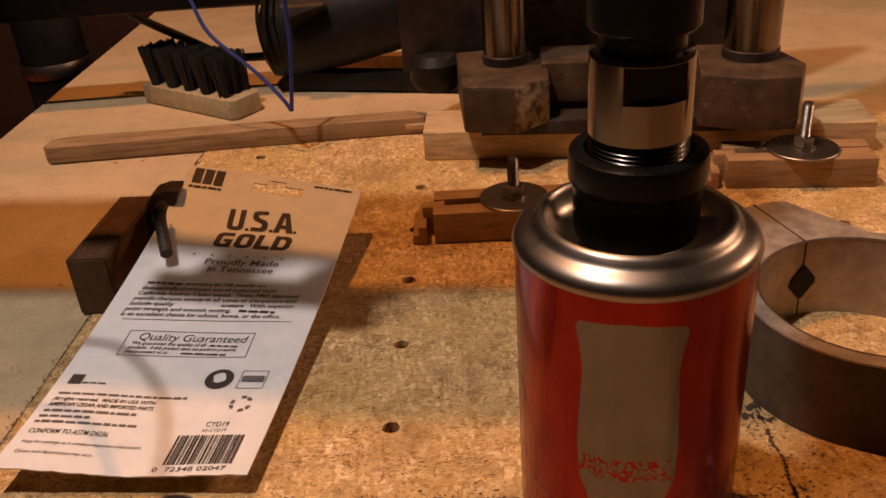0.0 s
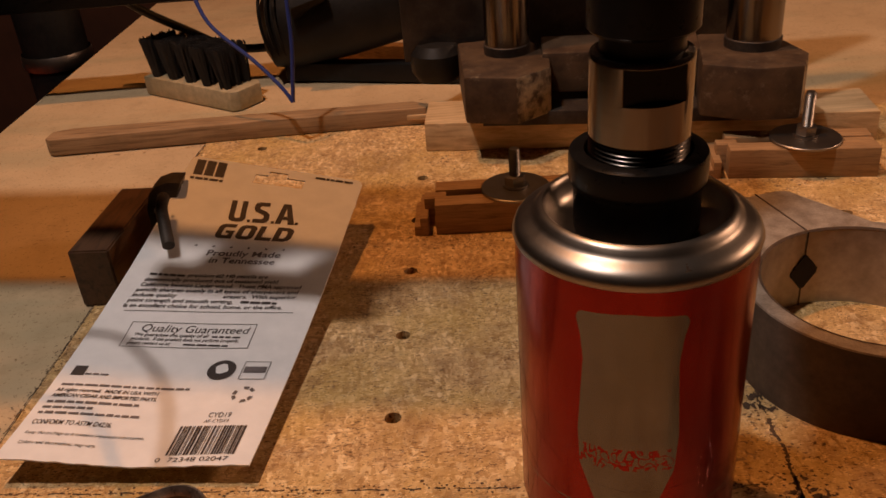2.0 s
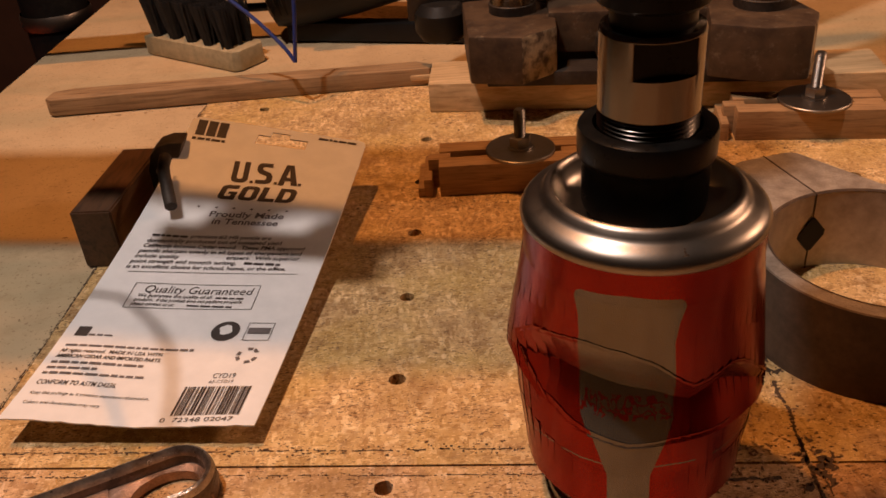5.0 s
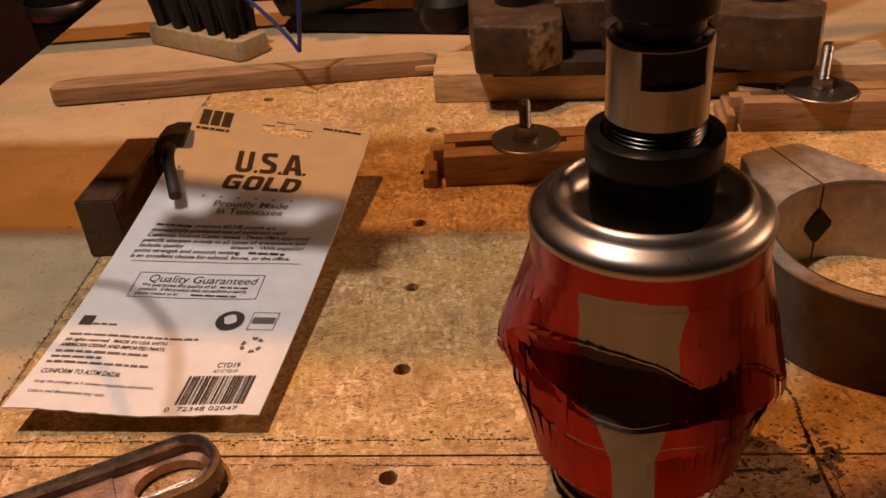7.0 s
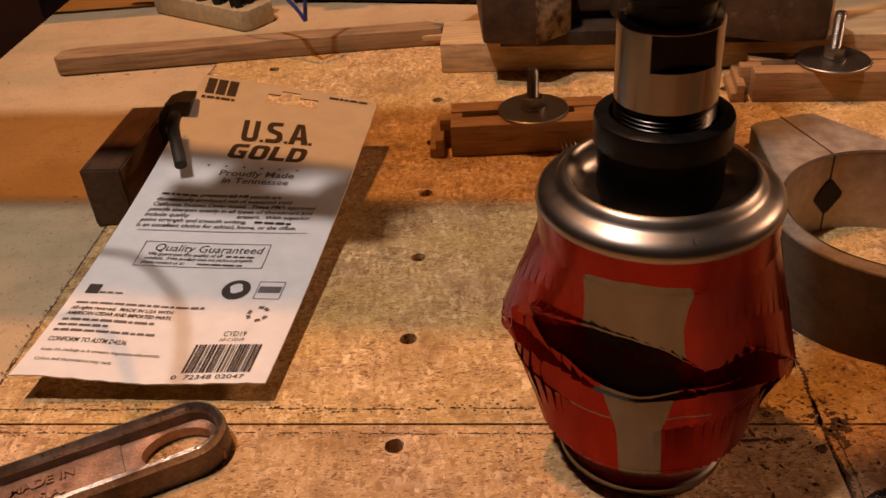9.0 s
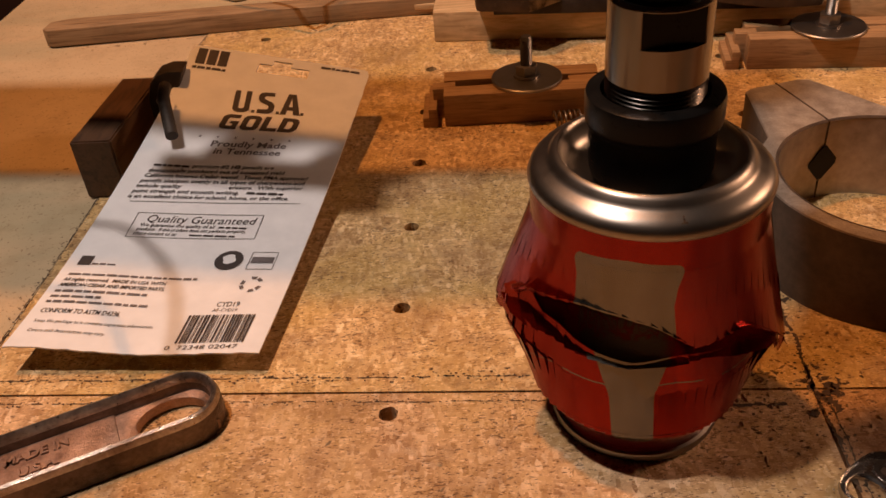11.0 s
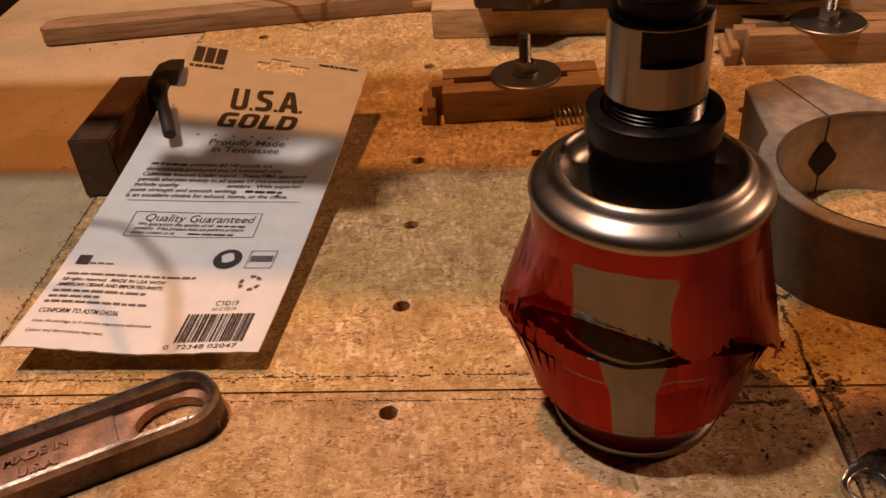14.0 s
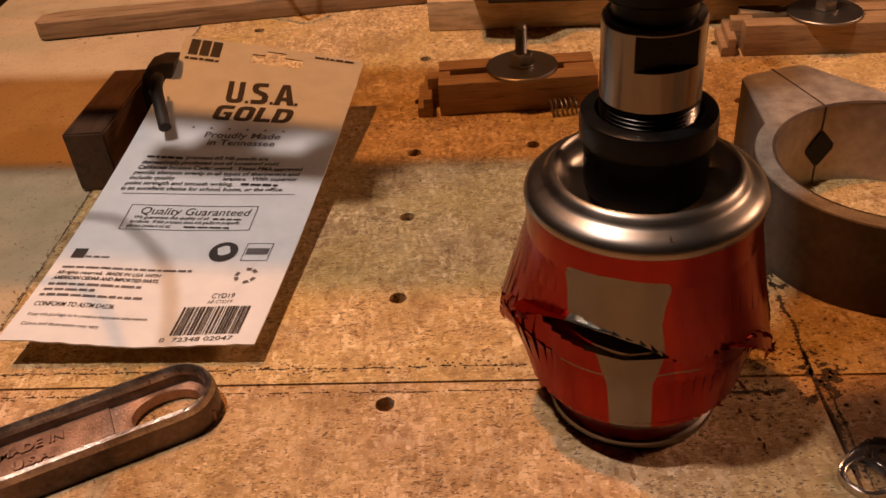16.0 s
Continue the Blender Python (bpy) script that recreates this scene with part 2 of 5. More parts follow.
def can_paint():
    """Red lacquer with an upside-down white bottle outline and a thin white hoop, set by height and angle round the can."""
    m, t, b = material("red_lacquer", 0.23, 0.72)
    c = t.nodes.new("ShaderNodeTexCoord")
    s = t.nodes.new("ShaderNodeSeparateXYZ")
    t.links.new(c.outputs["Object"], s.inputs["Vector"])

    def calc(op, a, b2=None, c2=None):
        n = t.nodes.new("ShaderNodeMath")
        n.operation = op
        for value, socket in zip((a, b2, c2), n.inputs):
            if value is None:
                continue
            if isinstance(value, (int, float)):
                socket.default_value = value
            else:
                t.links.new(value, socket)
        return n.outputs[0]

    x, y, z = s.outputs
    angle = calc("ARCTAN2", y, x)
    # half-width of the bottle, in radians, by height
    shape = t.nodes.new("ShaderNodeFloatCurve")
    curve = shape.mapping.curves[0]
    pts = ((0.0, 0.0), (0.112, 0.0), (0.118, 0.36), (0.26, 0.37), (0.33, 0.56), (0.42, 0.80), (0.52, 0.84), (0.62, 0.80), (0.72, 0.755), (0.78, 0.80), (0.825, 0.88), (0.838, 0.85), (0.846, 0.76), (0.849, 0.0), (1.0, 0.0))
    for k, p in enumerate(pts):
        if k < 2:
            curve.points[k].location = p
        else:
            curve.points.new(*p)
    for p in curve.points:
        p.handle_type = "VECTOR"
    shape.mapping.update()
    t.links.new(calc("DIVIDE", z, 0.12), shape.inputs["Value"])
    half = calc("MULTIPLY", shape.outputs[0], 0.5)
    off = calc("ABSOLUTE", calc("ADD", angle, radians(103.6)))
    bottle = calc("LESS_THAN", off, half)
    hoop = calc("COMPARE", z, 0.0345, 0.00022)
    gap = calc("GREATER_THAN", noise_out(t, mapped(t), 60, 3), 0.42)
    white = calc("MAXIMUM", bottle, calc("MULTIPLY", hoop, gap))
    v = mapped(t)
    low = calc("MULTIPLY", calc("GREATER_THAN", z, 0.0505), calc("LESS_THAN", z, 0.0580))
    swirl = node(t, "ShaderNodeTexNoise", Scale=1.0, Detail=1.0, Distortion=1.5)
    t.links.new(mapped(t, (230, 230, 160), (12, 0, 0)), swirl.inputs["Vector"])
    stroke = calc("COMPARE", swirl.outputs["Fac"], 0.5, 0.045)
    white = calc("SUBTRACT", white, calc("MULTIPLY", calc("MULTIPLY", low, stroke), bottle))
    red = ramp(t, noise_out(t, v, 40, 4), [(0.35, (0.215, 0.0065, 0.0010)), (0.65, (0.27, 0.0095, 0.0014))])
    pale = ramp(t, noise_out(t, v, 60, 5), [(0.3, (0.145, 0.136, 0.114)), (0.7, (0.19, 0.18, 0.155))])
    t.links.new(mix(t, white, red, pale), b.inputs["Base Color"])
    b.inputs["Coat Weight"].default_value = 0.12
    b.inputs["Coat Roughness"].default_value = 0.08
    bump(t, b, noise_out(t, v, 240, 2), 0.02, 0.0003)
    return m


PAINT = can_paint()


# ---- builders ----
def part(name, bm, mat, parent=None, label="", smooth=True):
    data = bpy.data.meshes.new(name)
    bm.to_mesh(data)
    bm.free()
    data.materials.append(mat)
    if smooth:
        for p in data.polygons:
            p.use_smooth = True
        data.set_sharp_from_angle(angle=radians(35))
    ob = new(name, data)
    ob.parent = parent
    if label:
        tagged(ob, label)
    return ob


def thing(name, label, category, at=None, group=""):
    ob = new(name)
    ob.empty_display_size = 0.01
    if at is not None:
        ob.matrix_world = at
    return tagged(ob, label, category, group)


def block(size, at=(0, 0, 0), bevel=0.0008, m=None):
    bm = bmesh.new()
    bmesh.ops.create_cube(bm, size=1, matrix=Matrix.Translation(at) @ Matrix.Diagonal((*size, 1)))
    if bevel:
        bmesh.ops.bevel(bm, geom=bm.edges, offset=bevel, segments=2, affect="EDGES", profile=0.6)
    if m is not None:
        bm.transform(m)
    return bm


def prism(points, z0, z1, bevel=0.0006, m=None):
    bm = bmesh.new()
    low = [bm.verts.new((x, y, z0)) for x, y in points]
    high = [bm.verts.new((x, y, z1)) for x, y in points]
    bm.faces.new(low[::-1])
    bm.faces.new(high)
    n = len(points)
    for k in range(n):
        bm.faces.new((low[k], low[(k + 1) % n], high[(k + 1) % n], high[k]))
    bmesh.ops.recalc_face_normals(bm, faces=bm.faces)
    if bevel:
        edges = [e for e in bm.edges if len(e.link_faces) == 2 and e.calc_face_angle(0) > 0.5]
        bmesh.ops.bevel(bm, geom=edges, offset=bevel, segments=2, affect="EDGES", profile=0.6)
    if m is not None:
        bm.transform(m)
    return bm


def lathe(profile, steps=64, at=(0, 0, 0), closed=False):
    """Turns (radius, height) pairs about z."""
    bm = bmesh.new()
    rings = []
    for r, z in profile:
        if r < 1e-6:
            rings.append([bm.verts.new((at[0], at[1], at[2] + z))])
        else:
            rings.append([bm.verts.new((at[0] + r * math.cos(a), at[1] + r * math.sin(a), at[2] + z)) for a in (2 * math.pi * k / steps for k in range(steps))])
    pairs = list(zip(rings, rings[1:])) + ([(rings[-1], rings[0])] if closed else [])
    for a, b in pairs:
        for k in range(steps):
            quad = [a[k % len(a)], a[(k + 1) % len(a)], b[(k + 1) % len(b)], b[k % len(b)]]
            quad = [v for i, v in enumerate(quad) if v not in quad[:i]]
            if len(quad) > 2:
                bm.faces.new(quad)
    bmesh.ops.recalc_face_normals(bm, faces=bm.faces)
    return bm


def glide(points, n):
    """A smooth line through the points, n steps a stretch."""
    p = [Vector(q) for q in points]
    p = [2 * p[0] - p[1]] + p + [2 * p[-1] - p[-2]]
    out = []
    for k in range(1, len(p) - 2):
        for j in range(n):
            u = j / n
            out.append(0.5 * (2 * p[k] + (p[k + 1] - p[k - 1]) * u + (2 * p[k - 1] - 5 * p[k] + 4 * p[k + 1] - p[k + 2]) * u * u + (3 * p[k] - p[k - 1] - 3 * p[k + 1] + p[k + 2]) * u**3))
    return out + [p[-2]]


def tube(points, radius, n=6, sides=10):
    line = glide(points, n)
    bm = bmesh.new()
    rings, side = [], Vector((0.3, 0.2, 1))
    for k, p in enumerate(line):
        d = (line[min(k + 1, len(line) - 1)] - line[max(k - 1, 0)]).normalized()
        side = (side - d * side.dot(d)).normalized()
        up = d.cross(side)
        r = radius(k / (len(line) - 1)) if callable(radius) else radius
        rings.append([bm.verts.new(p + r * (math.cos(a) * side + math.sin(a) * up)) for a in (2 * math.pi * j / sides for j in range(sides))])
    for a, b in zip(rings, rings[1:]):
        for j in range(sides):
            bm.faces.new((a[j], a[(j + 1) % sides], b[(j + 1) % sides], b[j]))
    bm.faces.new(rings[0][::-1])
    bm.faces.new(rings[-1])
    bmesh.ops.recalc_face_normals(bm, faces=bm.faces)
    return bm


def sheet_with_holes(outline, holes, thick, depth):
    """A slab with its top at z = 0 and blind round holes (x, y, radius) in it."""
    bm = bmesh.new()
    outer = [bm.verts.new((x, y, 0)) for x, y in outline]
    edges = [bm.edges.new((a, b)) for a, b in zip(outer, outer[1:] + outer[:1])]
    rims = []
    for x, y, r in holes:
        rng = random.Random(int(x * 1e5))
        rim = [bm.verts.new((x + r * rng.uniform(0.93, 1.06) * math.cos(a), y + r * rng.uniform(0.93, 1.06) * math.sin(a), 0)) for a in (2 * math.pi * k / 18 for k in range(18))]
        edges += [bm.edges.new((a, b)) for a, b in zip(rim, rim[1:] + rim[:1])]
        rims.append(rim)
    bmesh.ops.triangle_fill(bm, edges=edges, use_beauty=True, use_dissolve=False)
    for f in bm.faces:
        if f.normal.z < 0:
            f.normal_flip()
    for rim in rims:
        low = [bm.verts.new((v.co.x, v.co.y, -depth)) for v in rim]
        for k in range(18):
            bm.faces.new((rim[k], low[k], low[(k + 1) % 18], rim[(k + 1) % 18]))
        bm.faces.new(low)
    low = [bm.verts.new((v.co.x, v.co.y, -thick)) for v in outer]
    for k in range(len(outer)):
        bm.faces.new((outer[k], low[k], low[(k + 1) % len(outer)], outer[(k + 1) % len(outer)]))
    return bm


def letters(text, size, bold=0.0, slant=0.0, extrude=0.0):
    """A flat mesh of the words in the built-in font, its left end at the origin."""
    curve = bpy.data.curves.new("letters", "FONT")
    curve.body, curve.size, curve.offset, curve.shear, curve.extrude = text, size, bold, slant, extrude
    curve.resolution_u = 3
    ob = bpy.data.objects.new("letters", curve)
    data = bpy.data.meshes.new_from_object(ob)
    bm = bmesh.new()
    bm.from_mesh(data)
    bpy.data.objects.remove(ob)
    bpy.data.curves.remove(curve)
    bpy.data.meshes.remove(data)
    return bm


# ---- structure ----
def skew(u, v):
    """Plan place from the spoilboard's own axes, u along its front seam and v away from the camera."""
    return (u + 0.066 * v, v - 0.092 * u)


HOLES = [(-0.1201, 0.5626), (-0.0106, 0.4927), (-0.0146, 0.4369), (-0.0184, 0.3812), (-0.0220, 0.3250), (-0.0259, 0.2687),
         (0.1586, 0.4776), (0.0400, 0.3790), (0.1500, 0.4050), (0.2130, 0.4050), (0.1010, 0.4870), (0.0950, 0.3760)]
SEAM_L, SEAM_F, SEAM_R = -0.2005, 0.2185, 0.0985


def spoilboard(name, u0, u1, v0, v1, holes, label, mat=None):
    ob = part(name, sheet_with_holes([skew(u0, v0), skew(u1, v0), skew(u1, v1), skew(u0, v1)], [(x, y, 0.0034) for x, y in holes], 0.018, 0.012), mat or BOARD, None, label, smooth=False)
    return tagged(ob, "", "board", "", "structure")


spoilboard("spoilboard", SEAM_L + 0.0007, 0.55, SEAM_F + 0.0005, 0.578, HOLES, "worn tan particle board bed with drilled holes")
spoilboard("spoilboard", SEAM_L + 0.0007, SEAM_R - 0.0006, -0.45, SEAM_F - 0.0005, [(-0.0299, 0.2123)], "scuffed particle board along the front seam, tinted grey for missing warm light", GREYBOARD)
spoilboard("spoilboard", SEAM_R + 0.0006, 0.55, -0.45, SEAM_F - 0.0005, [], "oily particle board beside the scribed seam, toned darker for shade", OILSHADEBOARD)
tagged(part("bench_top", prism([(-0.352, 0.10), (-0.37, -0.5), (1.0, -0.5), (1.0, 0.97), (-0.3146, 1.045), (-0.3333, 0.6438)], -0.06, -0.0185, 0.0), DARK, None, "dark bench frame under the boards"), "", "bench", "", "structure")
a, b = skew(SEAM_L, 0.0), skew(SEAM_L, 0.5788)
c = skew(0.55, 0.5788)
tagged(part("bench_sheet", prism([(-0.37, -0.5), skew(SEAM_L - 0.0007, -0.45), b, c, (1.0, 0.50), (1.0, 0.97), (-0.3146, 1.045), (-0.3333, 0.6438)], -0.018, -0.0006, 0.0006), SHEET, None, "pale painted worn sheet with greenish smears"), "", "worktop", "", "structure")


def scratch(name, p, q, width, seed, gaps=0.45):
    """A crumbly scored line in the board, a hair above it, with crumbs of dirt along it; wide ones serve as debris."""
    rng = random.Random(seed)
    p, q = Vector((*p, 0)), Vector((*q, 0))
    d = q - p
    side = Vector((-d.y, d.x, 0)).normalized()
    bm = bmesh.new()
    last, drift, n = None, 0.0, int(d.length / 0.0009)
    up = Vector((0, 0, 0.0002))
    for k in range(n + 1):
        drift = 0.9 * drift + rng.gauss(0, width * 0.10)
        c = p + d * k / n + side * drift + up
        w = width * rng.uniform(0.15, 0.8)
        now = [bm.verts.new(c + side * w / 2), bm.verts.new(c - side * w / 2)]
        if last and noise.noise(Vector((k * 0.21, seed * 7.3, 0))) > -0.25 + 0.4 * (gaps - 0.45) and rng.random() > 0.1:
            bm.faces.new((last[0], last[1], now[1], now[0]))
        last = now
        if rng.random() < 0.6:
            o, r = c + side * rng.gauss(0, width * 1.4), rng.uniform(0.0002, 0.0007) * min(1.0, width / 0.001)
            bm.faces.new([bm.verts.new(o + Vector((r * rng.uniform(0.5, 1.3) * math.cos(a), r * rng.uniform(0.5, 1.0) * math.sin(a), 0))) for a in (2 * math.pi * j / 6 for j in range(6))])
    return tagged(part(name, bm, DARK, None, "dark crumbly scoring and debris in the board", smooth=False), "", "score line", "", "structure")


scratch("score_line", skew(SEAM_L, 0.0), skew(SEAM_L, 0.57), 0.0014, 3)
scratch("score_line", skew(SEAM_L, SEAM_F + 0.0075), skew(0.09, SEAM_F + 0.0075), 0.0010, 1)
scratch("score_line", skew(SEAM_L, SEAM_F - 0.0045), skew(0.02, SEAM_F - 0.0045), 0.0007, 2)
scratch("score_line", skew(SEAM_R, SEAM_F - 0.002), skew(SEAM_R - 0.0005, SEAM_F + 0.075), 0.0026, 3)
scratch("score_line", skew(SEAM_R, SEAM_F - 0.06), skew(SEAM_R + 0.0002, SEAM_F + 0.012), 0.0022, 4)
scratch("score_line", skew(SEAM_R - 0.0045, SEAM_F - 0.012), skew(SEAM_R + 0.010, SEAM_F + 0.004), 0.0040, 5)

scratch("score_line", skew(SEAM_R + 0.0035, SEAM_F - 0.055), skew(SEAM_R + 0.0030, SEAM_F - 0.006), 0.0012, 6)
# Wide strips: dark gunk at the seam crossing, then debris by the ring.
scratch("score_line", skew(SEAM_R - 0.003, SEAM_F + 0.004), skew(SEAM_R + 0.006, SEAM_F - 0.010), 0.0062, 7, 0.1)
scratch("score_line", skew(SEAM_R + 0.001, SEAM_F + 0.012), skew(SEAM_R + 0.007, SEAM_F - 0.004), 0.0050, 8, 0.1)
scratch("score_line", (0.0980, 0.2580), (0.1220, 0.2570), 0.0060, 9, 0.1)
scratch("score_line", (0.1000, 0.2640), (0.1180, 0.2640), 0.0060, 10, 0.1)
scratch("score_line", skew(0.06, SEAM_F - 0.0075), skew(0.088, SEAM_F - 0.0070), 0.0022, 11, 0.2)

# room: floor, walls and ceiling of the dim workshop
tagged(part("floor", block((6, 6, 0.05), (0, 0.5, -0.925), 0), WALL, None, "dark workshop floor in shade", False), "", "floor", "", "structure")
tagged(part("wall_north", block((6, 0.1, 3.4), (0, 1.9, 0.75), 0), WALL, None, "dim red-brown workshop wall", False), "", "wall", "", "structure")
tagged(part("wall_south", block((6, 0.1, 3.4), (0, -2.4, 0.75), 0), WALL, None, "dim red-brown workshop wall", False), "", "wall", "", "structure")
tagged(part("wall_west", block((0.1, 4.2, 3.4), (-2.6, -0.25, 0.75), 0), WALL, None, "dim red-brown workshop wall", False), "", "wall", "", "structure")
tagged(part("wall_east", block((0.1, 4.2, 3.4), (2.6, -0.25, 0.75), 0), WALL, None, "dim red-brown workshop wall", False), "", "wall", "", "structure")
tagged(part("ceiling", block((6, 4.4, 0.1), (0, -0.25, 2.5), 0), WALL, None, "dim workshop ceiling", False), "", "ceiling", "", "structure")

# ---- the can ----
can = thing("drink_can", "red drink can standing upside down, crushed under the spindle", "can", pose(CX, CY, 0))
MOVES = []  # (object, rows), keyed at the end

S_LOW, S_HIGH = 0.019, 0.099
part("lid", lathe([(0.0, 0.0045), (0.0225, 0.0045), (0.0235, 0.0012), (0.0255, 0.0002), (0.0268, 0.0008), (0.0272, 0.0022), (0.0268, 0.0036), (0.0258, 0.0040)]), TIN, can, "bright aluminium lid rim")
part("lower_wall", lathe([(0.0258, 0.0040), (0.0262, 0.0060), (0.0285, 0.0105), (0.0312, 0.0150), (0.0326, 0.0178), (R, S_LOW + 0.0004)], 96), PAINT, can)
top = new("base_end")
top.parent = can
top.empty_display_size = 0.01
part("upper_wall", lathe([(R, S_HIGH - 0.0004), (R, 0.1088)], 96), PAINT, top)
part("dome", lathe([(R, 0.1086), (0.0335, 0.1091), (0.0337, 0.1101), (0.0332, 0.1115), (0.0321, 0.1128), (0.0307, 0.1136), (0.0296, 0.1142), (0.0288, 0.1146), (0.0282, 0.1150), (0.0277, 0.1156), (0.0270, 0.1165), (0.0261, 0.1173), (0.0252, 0.1175), (0.0245, 0.1170), (0.0240, 0.1156), (0.0234, 0.1130), (0.0215, 0.1106), (0.0170, 0.1086), (0.0120, 0.1068), (0.006, 0.1060), (0.0, 0.1058)], 96), TIN, top, "scuffed bare aluminium base dome with a rolled rim")


def mark(angle, r, z, size, seed):
    rng = random.Random(seed)
    bm = bmesh.new()
    a = radians(angle)
    out = Vector((math.cos(a), math.sin(a), 0.9)).normalized()
    c = Vector((r * math.cos(a), r * math.sin(a), z))
    side = Vector((-math.sin(a), math.cos(a), 0))
    up = out.cross(side)
    for k in range(9):
        q = c + side * rng.gauss(0, size * 0.3) + up * rng.gauss(0, size * 0.7)
        s = size * rng.uniform(0.15, 0.4)
        bm.faces.new([bm.verts.new(q + s * (math.cos(w) * side + math.sin(w) * up) + out * 0.0002) for w in (2 * math.pi * j / 6 for j in range(6))])
    return bm


part("stain", mark(-80, 0.0312, 0.1134, 0.0012, 4), DARK, top, "dark corrosion spot", smooth=False)

# fold lines by angle: lower crease height, lip height before the crush, share of the wall that slides down over the lower part as a skirt,
# and how far the lower crease, the lower part's belly and the lip end up out of round
FOLD = [(-200, 0.066, 0.0725, 0.95, 0, 0, 0.0055), (-190, 0.0675, 0.0718, 1.0, 0, 0, 0.008), (-180, 0.068, 0.0715, 1.0, 0, 0, 0.0098), (-170, 0.0665, 0.0725, 1.0, 0, 0, 0.0078), (-162, 0.06, 0.076, 0.6, -0.001, 0, 0.0055),
        (-152, 0.051, 0.08, 0, -0.002, 0.0003, 0.0035), (-134, 0.046, 0.0825, 0, -0.003, 0, 0.0008), (-123, 0.044, 0.0832, 0, -0.0036, 0, -0.0006), (-104, 0.042, 0.082, 0, -0.0044, -0.0004, -0.0012), (-90, 0.0425, 0.079, 0, -0.0056, -0.001, -0.0016),
        (-80, 0.0432, 0.0735, 0, -0.0058, -0.0012, -0.0022), (-71, 0.0435, 0.0695, 0, -0.0046, -0.0008, -0.002), (-60, 0.0432, 0.072, 0, -0.003, 0, -0.0004), (-50, 0.0428, 0.074, 0, -0.0018, 0.0004, 0.001), (-40, 0.0425, 0.0705, 0, -0.0008, 0.0006, 0.0026),
        (-30, 0.0445, 0.065, 0.2, 0.0006, 0.0008, 0.0046), (-20, 0.046, 0.0595, 0.75, 0, 0, 0.007), (-8, 0.05, 0.0545, 1.0, 0, 0, 0.0095), (4, 0.049, 0.056, 0.95, 0, 0, 0.006), (20, 0.045, 0.062, 0.8, 0.001, 0.0005, 0.002),
        (60, 0.04, 0.072, 0.3, -0.001, 0, 0), (110, 0.06, 0.069, 0.9, 0.001, 0.0005, 0.003), (160, 0.066, 0.0725, 0.95, 0, 0, 0.0055)]
COLUMNS = [-200, -194, -188, -182, -176, -170, -164, -158, -152, -146, -140, -134, -128, -122, -116, -110, -104, -98, -92, -87, -82, -77, -72, -67, -62, -57, -52, -47, -42, -37, -32, -26, -20, -14, -8, -2, 5, 14, 30, 60, 95, 130, 160]
ROUND = np.arange(-200.0, 161.0, 1.0)


def fold_at(angle):
    return [np.interp(angle, [f[0] for f in FOLD], [f[k] for f in FOLD]) for k in (1, 2, 3, 4, 5, 6)]


def bulge(p):
    """How far the corners have been pushed out, by the share of the crush."""
    return float(np.interp(p, (0, 0.08, 0.16, 0.21, 0.42, 0.53, 0.75, 1), (0, 0.08, 0.30, 0.55, 1.12, 1.16, 1.08, 0.9)))


def row_heights(angle):
    za, zc = (float(v) for v in fold_at(angle)[:2])
    return [S_LOW, (S_LOW + za) / 2, za, (za + zc) / 2, zc, (zc + S_HIGH) / 2, S_HIGH]


def ring_shape(level, t):
    """All round the can, radius and height of one line of the wall at a time. Levels: 0, 1, 2 the lower part; 3, 4 the folded part's foot and middle; 5, 6, 7 the upper part."""
    za, zc, skirt, low, belly, lip = fold_at(ROUND)
    d = along(DROP, t)
    p = d / 0.030
    push = bulge(p)
    half, gap = (zc - za) / 2, (zc - za - (1 - skirt) * d) / 2
    # a shallow dent at first, a full fold later
    depth = np.sqrt(np.maximum(0, half**2 - np.minimum(half, gap) ** 2)) * float(np.interp(p, (0, 0.12, 0.21, 0.42, 0.6), (0.40, 0.50, 0.70, 0.92, 1)))
    # early on the whole front leans in towards one crease; later the lip stands proud of it
    lean = -0.30 * depth * (1 - p) ** 1.5
    r_low, r_lip = low * push + 0.6 * lean, lip * push + lean
    # where the wall slides down as a skirt, the lower part flares to stay just inside it
    out = np.maximum(0, lip) * push
    tuck = np.minimum(1, (S_HIGH - d - za) / (S_HIGH - zc)) * out - 0.0010 * min(1, p * 8)
    waist = np.minimum(0.96, (za - S_LOW) / 2 / (za - skirt * d - S_LOW)) * out - 0.0004 * min(1, p * 8)
    r_mid = skirt * waist + (1 - skirt) * (belly * push + 0.5 * r_low)
    r_low = skirt * tuck + (1 - skirt) * r_low
    r_foot = r_low + skirt * (r_lip + 0.0004 - r_low) * min(1, p * 8)
    if level <= 2:
        return R + (0 * za, r_mid, r_low)[level], S_LOW + (za - S_LOW) * level / 2
    if level == 3:
        return R + r_foot, za - skirt * d
    if level == 4:
        return R + (r_foot + r_lip) / 2 - depth * 0.90, (za - skirt * d + zc - d) / 2
    return R + r_lip * (7 - level) / 2, zc + (S_HIGH - zc) * (level - 5) / 2 - d


